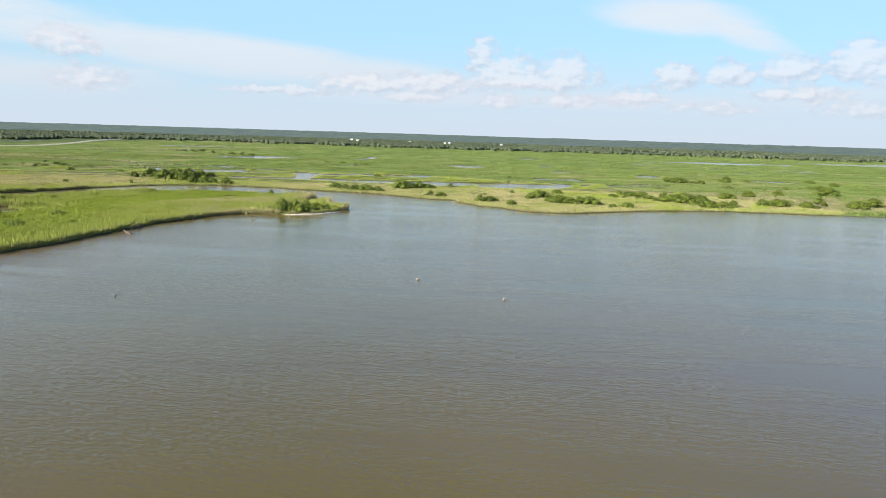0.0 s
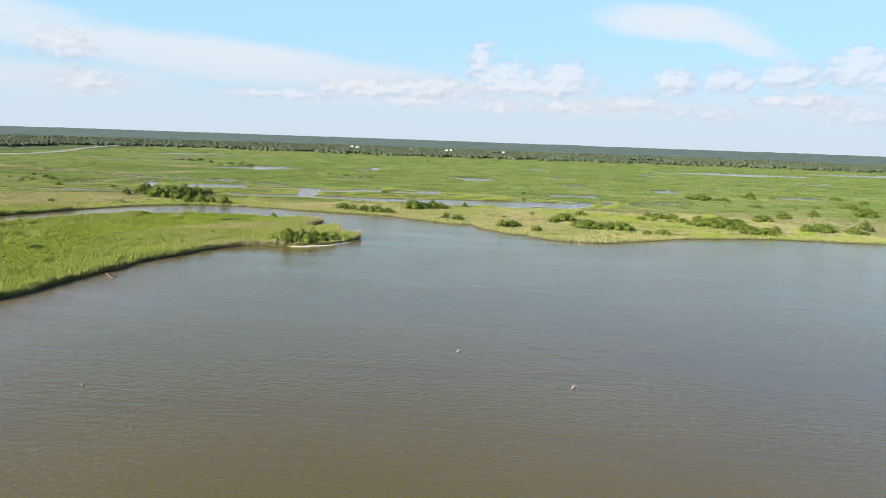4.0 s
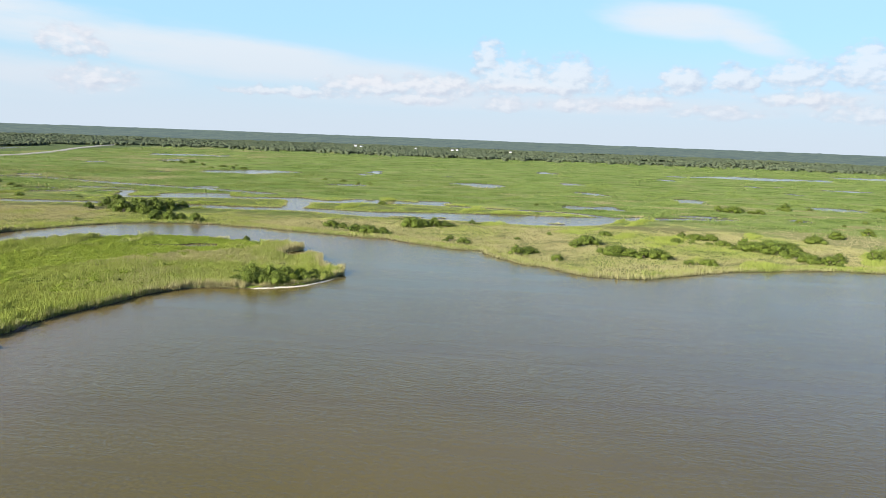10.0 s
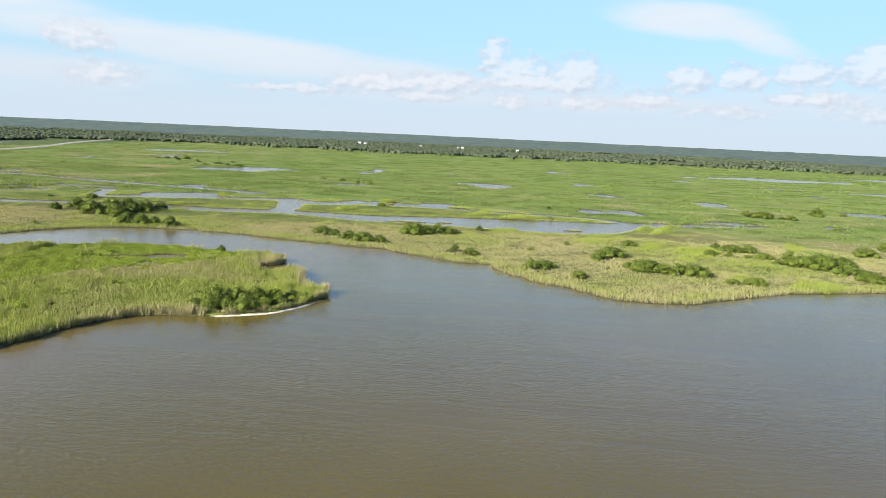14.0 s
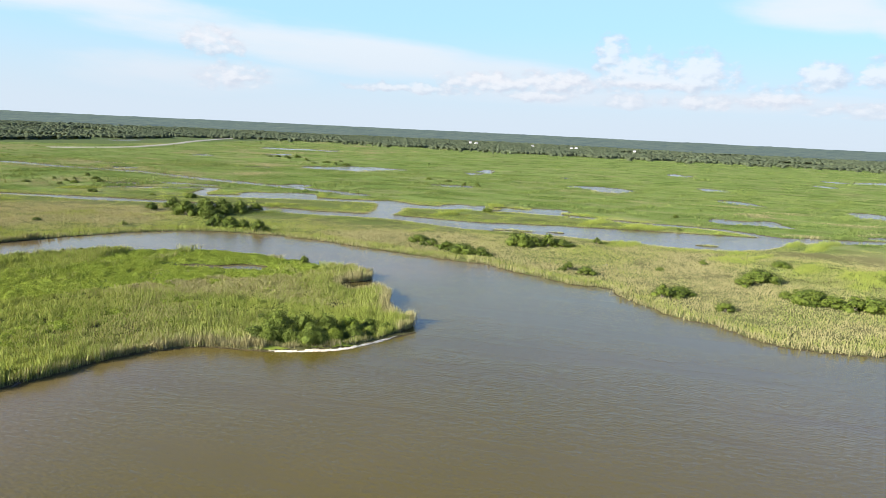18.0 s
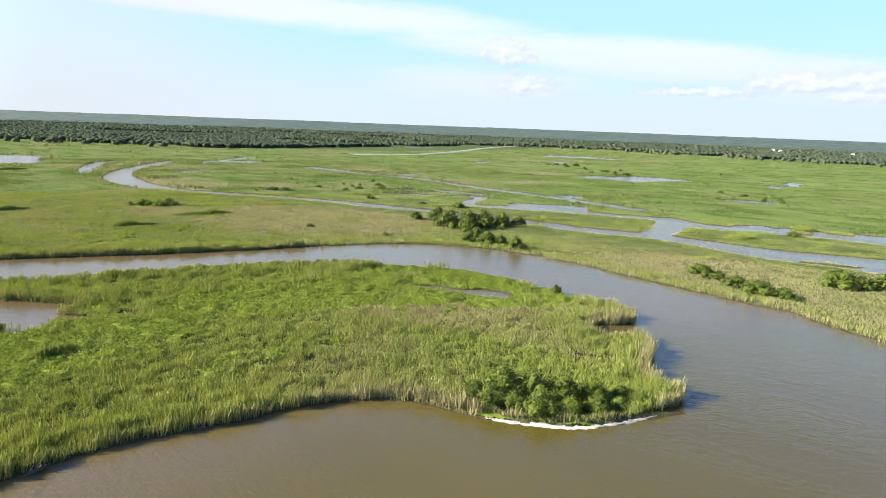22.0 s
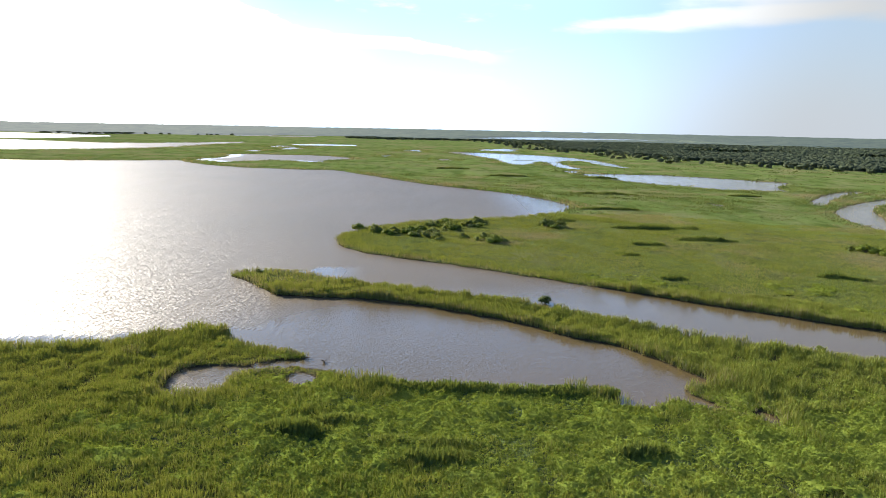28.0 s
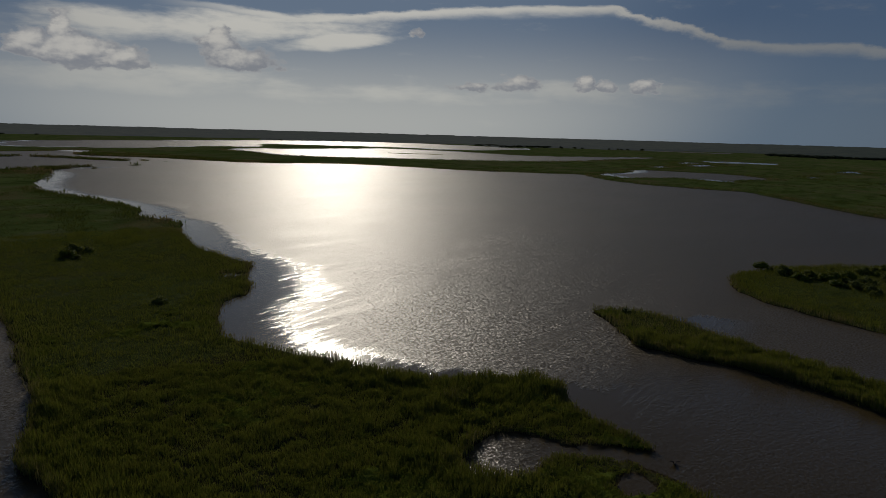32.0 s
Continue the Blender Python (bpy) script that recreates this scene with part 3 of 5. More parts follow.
BEND_POND = [(-690, 330), (-647, 333), (-606, 347), (-577, 365), (-569, 375), (-545, 396), (-541, 418), (-538, 445), (-572, 451), (-623, 482), (-638, 470), (-676, 436), (-700, 392)]
WOOD_LAGOON = [(-2585, 229), (-2464, 421), (-2488, 639), (-2720, 981), (-2356, 1060), (-2256, 1111), (-3433, 1188), (-3672, 677)]
# reed spits: x, y, breadth
SPITS = [[(-430, -690, 14), (-458, -671, 14), (-505, -656, 14), (-526, -587, 16), (-537, -538, 14), (-572, -496, 6)], [(-370, -525, 12), (-388, -515, 12), (-416, -502, 10), (-432, -506, 6)],
         [(-395, -447, 6), (-435, -438, 9), (-476, -450, 9), (-501, -438, 5)], [(-370, -430, 8), (-410, -421, 8), (-437, -406, 4)], [(-1255, -1074, 30), (-1322, -1033, 36), (-1311, -914, 30), (-1301, -804, 18)]]
FAR_POND = [(407, 1005, 100, 50, 10), (700, 1150, 120, 40, 10), (-151, 176, 3.3, 2.3, 0), (-160, 145, 1, 1, 0), (-202, 47, 3, 2, 120), (-138, 246, 1.4, 0.9, 20)]
# low islets inside the water
ISLETS = [(-25, 416, 17, 1.6, 8), (45, 412, 6, 2, 0), (-960, 300, 22, 6, 100), (-45, 487, 5, 3, 20), (-1150, -560, 90, 12, 120), (-8, 480, 6, 2, 0)]


def hash01(ix, iy, seed):
    h = (ix.astype(np.int64) * 374761393 + iy.astype(np.int64) * 668265263 + seed * 974711) & 0x7FFFFFFF
    h = ((h ^ (h >> 13)) * 1274126177) & 0x7FFFFFFF
    return ((h ^ (h >> 16)) & 0xFFFF) / 65535.0


def vnoise(x, y, size, seed=0):
    """Smooth value noise, 0 to 1, with cells of that size in metres."""
    x, y = np.asarray(x, float) / size, np.asarray(y, float) / size
    ix, iy = np.floor(x), np.floor(y)
    fx, fy = x - ix, y - iy
    fx, fy = fx * fx * (3 - 2 * fx), fy * fy * (3 - 2 * fy)
    a, b = hash01(ix, iy, seed), hash01(ix + 1, iy, seed)
    c, d = hash01(ix, iy + 1, seed), hash01(ix + 1, iy + 1, seed)
    return (a * (1 - fx) + b * fx) * (1 - fy) + (c * (1 - fx) + d * fx) * fy


def inside(px, py, poly):
    res = np.zeros(px.shape, bool)
    x0, y0 = poly[-1]
    for x1, y1 in poly:
        if y0 != y1:
            res ^= ((y0 > py) != (y1 > py)) & (px < (x1 - x0) * (py - y0) / (y1 - y0) + x0)
        x0, y0 = x1, y1
    return res


def seg_dist(px, py, a, b):
    d = b - a
    t = np.clip(((px - a[0]) * d[0] + (py - a[1]) * d[1]) / max(d @ d, 1e-9), 0, 1)
    return np.hypot(px - a[0] - t * d[0], py - a[1] - t * d[1]), t


REACH = 40.0


def poly_field(px, py, poly, field):
    """field = min(field, signed distance to the closed line, negative inside), exact within REACH of it."""
    dist = np.full(px.shape, REACH)
    for a, b in zip(poly, np.roll(poly, -1, 0)):
        i0, i1 = np.searchsorted(GX, (min(a[0], b[0]) - REACH, max(a[0], b[0]) + REACH))
        j0, j1 = np.searchsorted(GY, (min(a[1], b[1]) - REACH, max(a[1], b[1]) + REACH))
        if i1 > i0 and j1 > j0:
            s = np.s_[i0:i1, j0:j1]
            dist[s] = np.minimum(dist[s], seg_dist(px[s], py[s], a, b)[0])
    np.minimum(field, np.where(inside(px, py, poly), -dist, dist), out=field)


def window(x0, x1, y0, y1):
    i0, i1 = np.searchsorted(GX, (x0, x1))
    j0, j1 = np.searchsorted(GY, (y0, y1))
    return np.s_[max(i0 - 1, 0):i1 + 1, max(j0 - 1, 0):j1 + 1]


def river_field(px, py, mid, field):
    line = spline(mid, 4)
    for a, b in zip(line[:-1], line[1:]):
        s = window(min(a[0], b[0]) - REACH, max(a[0], b[0]) + REACH, min(a[1], b[1]) - REACH, max(a[1], b[1]) + REACH)
        d, t = seg_dist(px[s], py[s], a[:2], b[:2])
        field[s] = np.minimum(field[s], d - (a[2] + (b[2] - a[2]) * t) / 2)


def blob(px, py, x, y, rx, ry, turn, rough=0.42):
    c, s = math.cos(radians(turn)), math.sin(radians(turn))
    u, v = ((px - x) * c + (py - y) * s) / rx, (-(px - x) * s + (py - y) * c) / ry
    r = np.sqrt(u * u + v * v) + 1e-6
    size = min(rx, ry)
    wob = (vnoise(px, py, max(size * 1.1, 1.5), 5) - 0.5) * 2 * rough + (vnoise(px, py, max(size * 0.4, 0.8), 6) - 0.5) * rough
    return (r - 1 + wob) * size


def spread(lo, hi, fine_lo, fine_hi, fine, mid_lo, mid_hi, mid, ratio=1.04):
    """Grid lines: fine steps inside, middling ones round it, then growing ones."""
    a = list(np.arange(fine_lo, fine_hi + 0.1, fine))
    b = list(np.arange(fine_hi + mid, mid_hi, mid))
    c = list(np.arange(fine_lo - mid, mid_lo, -mid))[::-1]
    line = c + a + b
    step = mid
    while line[-1] < hi:
        step = min(step * ratio, 120)
        line.append(line[-1] + step)
    step = mid
    while line[0] > lo:
        step = min(step * ratio, 120)
        line.insert(0, line[0] - step)
    return np.array(line)


CENTRE, RIM = (-30.0, 110.0), 4860.0
BACKDROP = 2300.0
GX = spread(CENTRE[0] - RIM, CENTRE[0] + RIM, -300, 140, 2.4, -780, 420, 4.0)
GY = spread(CENTRE[1] - RIM, CENTRE[1] + RIM, 20, 450, 2.4, -120, 760, 4.0)
PX, PY = np.meshgrid(GX, GY, indexing="ij")


def shore_field():
    """Metres to the nearest water, negative in it."""
    field = np.full(PX.shape, REACH)
    poly_field(PX, PY, LAKE, field)
    poly_field(PX, PY, BAY, field)
    for shore in (WEST_LAGOON, FAR_LAGOON, WEST_ARM, SIDE_LAGOON, NORTH_LAGOON, BEND_POND, WOOD_LAGOON):
        poly_field(PX, PY, spline(shore, 3, True), field)
    for mid in (RIVER, OXBOW, UPPER_STREAM, THIRD_STREAM, BACK_STREAM, POND_STREAM, SIDE_STREAM, POINT_POOL):
        river_field(PX, PY, mid, field)
    for x, y, rx, ry, turn in PONDS + PONDS_B + LAGOONS + FAR_POND:
        m = max(rx, ry) * 1.6 + 12
        s = window(x - m, x + m, y - m, y + m)
        field[s] = np.minimum(field[s], blob(PX[s], PY[s], x, y, rx, ry, turn))
    for x, y, rx, ry, turn in ISLETS:
        m = max(rx, ry) * 1.6 + 12
        s = window(x - m, x + m, y - m, y + m)
        field[s] = np.maximum(field[s], -blob(PX[s], PY[s], x, y, rx, ry, turn, 0.4))
    for mid in SPITS:
        line = np.full(PX.shape, REACH)
        river_field(PX, PY, mid, line)
        np.maximum(field, -line, out=field)
    near = np.exp(-np.abs(field) / 8)
    field += near * ((vnoise(PX, PY, 5, 1) - 0.5) * 1.6 + (vnoise(PX, PY, 2.2, 2) - 0.5) * 0.8)
    far = np.hypot(PX + 100, PY - 220)
    field += np.clip((far - 350) / 300, 0, 1) * near * ((vnoise(PX, PY, 22, 3) - 0.5) * 8 + (vnoise(PX, PY, 9, 4) - 0.5) * 5)
    return field


SHORE = shore_field()


def lookup(grid, x, y):
    i = np.clip(np.searchsorted(GX, x) - 1, 0, len(GX) - 2)
    j = np.clip(np.searchsorted(GY, y) - 1, 0, len(GY) - 2)
    u, v = (x - GX[i]) / (GX[i + 1] - GX[i]), (y - GY[j]) / (GY[j + 1] - GY[j])
    return (grid[i, j] * (1 - u) + grid[i + 1, j] * u) * (1 - v) + (grid[i, j + 1] * (1 - u) + grid[i + 1, j + 1] * u) * v


WOOD_LINE = np.array([(-6000, -900), (-2600, 300), (-1784, 440), (-1304, 520), (-976, 588), (-860, 690), (-714, 766), (-640, 850), (-580, 930), (-640, 1130), (-690, 1400), (-500, 1560), (-100, 1450), (200, 1500),
                      (450, 1500), (800, 1480), (1400, 1500), (6000, 1300)], float)


def wood_depth(x, y):
    """Metres behind the front of the far woods."""
    ahead = y - np.interp(x, WOOD_LINE[:, 0], WOOD_LINE[:, 1])
    west = np.hypot(x, y) - 2500 + (vnoise(x, y, 300, 9) - 0.5) * 700
    return np.maximum(ahead, np.where(y < 500, west, -1e3))


def dryness(x, y):
    """How straw-coloured the reeds are, 0 green to 1 straw."""
    patch = vnoise(x, y, 34, 11) * 0.6 + vnoise(x, y, 11, 12) * 0.4
    east = np.clip((x + 135) / 30, 0, 1) * np.clip((440 - y) / 40, 0, 1) * np.clip((y - 270) / 8, 0, 1) * (0.48 + 0.3 * np.clip((lookup(SHORE, x, y) - 5) / 8, 0, 1))
    west = np.clip((-130 - x) / 40, 0, 1) * np.clip((x + 300) / 60, 0, 1) * np.clip((y - 300) / 40, 0, 1) * np.clip((425 - y) / 20, 0, 1) * 0.78
    big = vnoise(x, y, 42, 13) * 0.6 + vnoise(x, y, 16, 14) * 0.4
    far_west = np.clip((-205 - x) / 30, 0, 1) * np.clip((big - 0.42) * 3.2, 0, 0.62)
    west = np.maximum(west, far_west)
    u = (x + 80) * 0.6 + (y - 262) * 0.8
    point = np.exp(-(u / 24) ** 2) * np.clip((x + 150) / 40, 0, 1) * np.clip((330 - y) / 10, 0, 1) * 0.4
    for cx, cy, rr in ((-60.5, 303.5, 4), (-47, 288, 5), (-37.5, 265, 3), (-60.5, 246.5, 2.5)):
        point = np.maximum(point, 1.1 * np.exp(-((x - cx) ** 2 + (y - cy) ** 2) / rr ** 2))
    strata = np.clip((vnoise(x / 3.5, y, 13, 15) * 0.6 + vnoise(x / 2.5, y, 6, 16) * 0.4 - 0.5) * 5, 0, 1) * np.clip((y - 400) / 30, 0, 1) * (0.35 + 0.4 * np.clip((x - 20) / 60, 0, 1) * np.clip((620 - y) / 80, 0, 1))
    east = np.maximum(east, strata)
    # the pale fringe round the tip of the point
    tip = np.clip(1.6 - lookup(SHORE, x, y) / 2.2, 0, 1) * np.clip((x + 72) / 8, 0, 1) * (y < 312) * (y > 240) * (x < -30) * 0.95
    point = np.maximum(point, tip)
    return np.clip(np.maximum(np.maximum(east, west), point) * (0.55 + 0.9 * patch) + (patch - 0.62) * 0.5, 0, 1)


def leafiness(x, y):
    """Where low broad leaves replace the reeds: along the channel side of the point, round the cove."""
    wander = (vnoise(x, y, 12, 24) - 0.5) * 10
    south = np.interp(x, [-122, -113.5, -103, -89, -78, -68], [245, 262, 278, 292, 298, 303])
    west = np.interp(y, [258, 282, 308, 320], [-143, -138, -130, -133])
    band = np.clip((y - south + wander) / 6, 0, 1) * np.clip((x - west + wander) / 4, 0, 1) * np.clip((-68 - x) / 8, 0, 1) * np.clip((332 - y) / 4, 0, 1)
    cove = np.exp(-(((x + 133) / 22) ** 2 + ((y - 205) / 52) ** 2) ** 2)
    inlet = np.exp(-(((x + 55) / 3.2) ** 2 + ((y - 299.5) / 2.2) ** 2) ** 2)
    cove = np.maximum(cove, inlet)
    herbs = np.clip((vnoise(x, y, 5, 22) * 0.6 + vnoise(x, y, 14, 23) * 0.4 - 0.56) * 6, 0, 0.75) * (x < -30) * 0.5
    return np.clip(np.maximum(np.maximum(band, cove) * (0.6 + 0.9 * vnoise(x, y, 9, 21)), herbs), 0, 1)


# ---- structure ----
def mesh_object(name, verts, faces, mat, smooth=False):
    """One mesh from arrays; all faces have the same number of corners."""
    verts, faces = np.asarray(verts, np.float32), np.asarray(faces, np.int32)
    me = bpy.data.meshes.new(name)
    n, k = faces.shape
    me.vertices.add(len(verts)), me.loops.add(n * k), me.polygons.add(n)
    me.vertices.foreach_set("co", verts.ravel())
    me.loops.foreach_set("vertex_index", faces.ravel())
    me.polygons.foreach_set("loop_start", np.arange(0, n * k, k, dtype=np.int32))
    me.polygons.foreach_set("use_smooth", np.full(n, smooth))
    me.update(calc_edges=True)
    me.materials.append(mat)
    return new(name, me)


def point_value(ob, name, values):
    ob.data.attributes.new(name, "FLOAT", "POINT").data.foreach_set("value", np.asarray(values, np.float32).ravel())


HEART = (-95.0, 215.0)


def rise(x, y):
    """The far land climbs a little towards the horizon."""
    r = np.hypot(x - CENTRE[0], y - CENTRE[1])
    return 19 * np.clip((r - 3700) / 1150, 0, 1) ** 1.3


def make_ground():
    land = np.clip(SHORE, 0, 10)
    z = np.clip(SHORE * 0.4, -0.9, 0.3) + land / 10 * (vnoise(PX, PY, 7, 31) - 0.35) * 0.35 + rise(PX, PY)
    nx, ny = PX.shape
    idx = np.arange(nx * ny).reshape(nx, ny)
    faces = np.stack([idx[:-1, :-1], idx[1:, :-1], idx[1:, 1:], idx[:-1, 1:]], -1).reshape(-1, 4)
    ob = mesh_object("ground", np.stack([PX, PY, z], -1).reshape(-1, 3), faces, GROUND, True)
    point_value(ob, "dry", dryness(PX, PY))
    # dark litter and mud under the tall reeds, painting in the shade between clumps
    point_value(ob, "litter_shade", np.clip((285 - np.hypot(PX - HEART[0], PY - HEART[1])) / 25, 0, 1) * (1 - 0.8 * leafiness(PX, PY)) * np.where(np.hypot(PX - HEART[0], PY - HEART[1]) > 128, 0.5, 1.0))
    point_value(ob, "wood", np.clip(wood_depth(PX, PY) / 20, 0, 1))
    tagged(ob, "flat green coastal marsh ground with muddy banks", "ground", kind="structure")


WIND = (0.54, -0.84)


def make_water():
    xs, ys = np.append(GX[:-1:3], GX[-1]), np.append(GY[:-1:3], GY[-1])
    x, y = np.meshgrid(xs, ys, indexing="ij")
    idx = np.arange(x.size).reshape(x.shape)
    faces = np.stack([idx[:-1, :-1], idx[1:, :-1], idx[1:, 1:], idx[:-1, 1:]], -1).reshape(-1, 4)
    ob = mesh_object("water", np.stack([x, y, x * 0], -1).reshape(-1, 3), faces, WATER, True)
    # open water to windward, 1 = 60 m or more
    fetch = np.ones(x.shape)
    for d in range(60, 0, -4):
        fetch[lookup(SHORE, x + WIND[0] * d, y + WIND[1] * d) > 0] = d / 60
    point_value(ob, "fetch", fetch)
    point_value(ob, "breeze", (0.34 + 0.66 * np.clip((-85 - x) / 50, 0, 1) * np.clip((275 - y) / 60, 0, 1)) * (1 - 0.6 * np.exp(-(((x + 163) / 50) ** 2 + ((y - 215) / 62) ** 2) ** 2)) * (1 - 0.5 * np.exp(-(((x + 175) / 75) ** 2 + ((y - 305) / 55) ** 2) ** 2)))
    point_value(ob, "lee", np.clip((-152 - x) / 8, 0, 1) * np.clip((176 - y) / 8, 0, 1))
    point_value(ob, "inland", np.clip((-60 - x + np.clip(y - 290, 0, 200) * 1.5) / 40, 0, 1))
    tagged(ob, "muddy brown rippled water of bay, river and ponds", "water", kind="structure")


make_ground()
make_water()


# ---- plants ----
def scatter(x0, x1, y0, y1, step, seed):
    rng = np.random.default_rng(seed)
    x, y = np.meshgrid(np.arange(x0, x1, step), np.arange(y0, y1, step), indexing="ij")
    x, y = x.ravel(), y.ravel()
    return x + rng.uniform(-0.5, 0.5, x.size) * step, y + rng.uniform(-0.5, 0.5, x.size) * step, rng


def blades(x, y, z, height, width, count, splay, rng):
    """Reeds in tufts: slender slips, half of them broad at the foot, half with a slanting leafy top."""
    n = len(x)
    x, y, z, height = (np.repeat(v, count) for v in (x, y, z, height))
    m = n * count
    h = height * rng.uniform(0.7, 1.08, m)
    bx, by = x + rng.normal(0, splay, m), y + rng.normal(0, splay, m)
    turn = rng.uniform(0, 2 * np.pi, m)
    w = width * rng.uniform(0.6, 1.35, m) / 2
    lean = h * 0.22
    dx, dy = rng.normal(0.25, 0.8, m) * lean, rng.normal(0.15, 0.8, m) * lean
    c, s = np.cos(turn) * w, np.sin(turn) * w
    crown = rng.uniform(0, 1, m) < 0.6
    k, q = crown.astype(float), rng.uniform(0.5, 0.85, m)
    v = np.empty((m, 3, 3))
    v[:, 0] = np.stack([np.where(crown, bx, bx + c), np.where(crown, by, by + s), z], 1)
    v[:, 1] = np.stack([bx + dx + c * k, by + dy + s * k, z + h], 1)
    v[:, 2] = np.stack([np.where(crown, bx + dx * q - c, bx - c), np.where(crown, by + dy * q - s, by - s), z + h * q * k], 1)
    return v.reshape(-1, 3), np.arange(3 * m).reshape(m, 3), np.repeat(np.arange(n), count * 3)


def mound(x, y):
    """The lumpy top of the low leafy growth, in metres."""
    a = vnoise(x, y, 2.2, 51)
    b = vnoise(x, y, 0.8, 52)
    return 0.15 + 1.15 * a * a + 0.5 * b * b + 0.5 * np.clip(vnoise(x, y, 9, 53) - 0.45, 0, 1)


def leaves(x, y, keep, size, count, rng):
    """Low rounded clumps of broad leaves, each leaf lying on its clump."""
    n = len(x)
    wide = rng.uniform(0.28, 0.62, n) * (0.75 + 0.5 * vnoise(x, y, 7, 56))
    high = (0.25 + 0.95 * mound(x, y) * rng.uniform(0.7, 1.25, n)) * keep
    x, y, wide, high = (np.repeat(v, count) for v in (x, y, wide, high))
    m = n * count
    d = rng.normal(0, 1, (m, 3))
    d[:, 2] = np.abs(d[:, 2]) * 0.9 + 0.1
    d /= np.linalg.norm(d, axis=1)[:, None]
    c = np.stack([x + d[:, 0] * wide, y + d[:, 1] * wide, 0.1 + high * (0.25 + 0.75 * d[:, 2])], 1)
    nrm = d + rng.normal(0, 0.3, (m, 3))
    nrm /= np.linalg.norm(nrm, axis=1)[:, None]
    u = np.cross(nrm, rng.normal(0, 1, (m, 3)))
    u /= np.linalg.norm(u, axis=1)[:, None]
    w = np.cross(nrm, u)
    s = (size * rng.uniform(0.65, 1.35, m))[:, None]
    v = np.stack([c - u * s * 0.5 - w * s * 0.4, c + u * s * 0.6, c - u * s * 0.1 + w * s * 0.5], 1)
    return v.reshape(-1, 3), np.arange(3 * m).reshape(m, 3)


def on_land(x, y, margin=0.25):
    s = lookup(SHORE, x, y)
    return s > margin, s


BEACH = spline([(-57.5, 245.8), (-55, 246.4), (-52, 247.4), (-48, 249.2), (-44.5, 252), (-41.5, 256), (-39.5, 259.5), (-38, 262.5)], 9)


def beach_gap(x, y):
    d = np.full(np.shape(x), 99.0)
    for a, b in zip(BEACH[:-1], BEACH[1:]):
        d = np.minimum(d, seg_dist(x, y, a, b)[0])
    return d


# stands of taller or lower growth: middle, half length, half breadth, turn, how much taller
TALL_AND_LOW = [(-155, 167, 13, 13, 0, 0.4), (-152, 177, 7, 6, 0, 0.3), (-141, 240, 10, 8, 20, 0.35), (-100, 304, 17, 9, 20, 0.35),
                (-60.5, 303.5, 5, 2.4, 15, 1.3)]
TALL_AND_LOW_B = [(-146, 206, 4, 16, 0, 1.65), (-152, 250, 5, 9, 0, 1.35), (-138, 264, 6, 2.5, 40, 1.4), (-147, 286, 3, 7, 0, 1.35), (-132, 300, 5, 14, -15, 1.3), (-47, 287, 3, 8, 0, 1.35), (-37.5, 265, 3, 3, 0, 1.15), (-128, 273.5, 6, 2, 10, 0.15), (-52, 254, 11, 5, 32, 0.3), (-172, 150, 4, 7, 0, 1.3), (-56, 299, 3, 3, 0, 0.35), (-212, 165, 30, 8, 60, 1.1)]


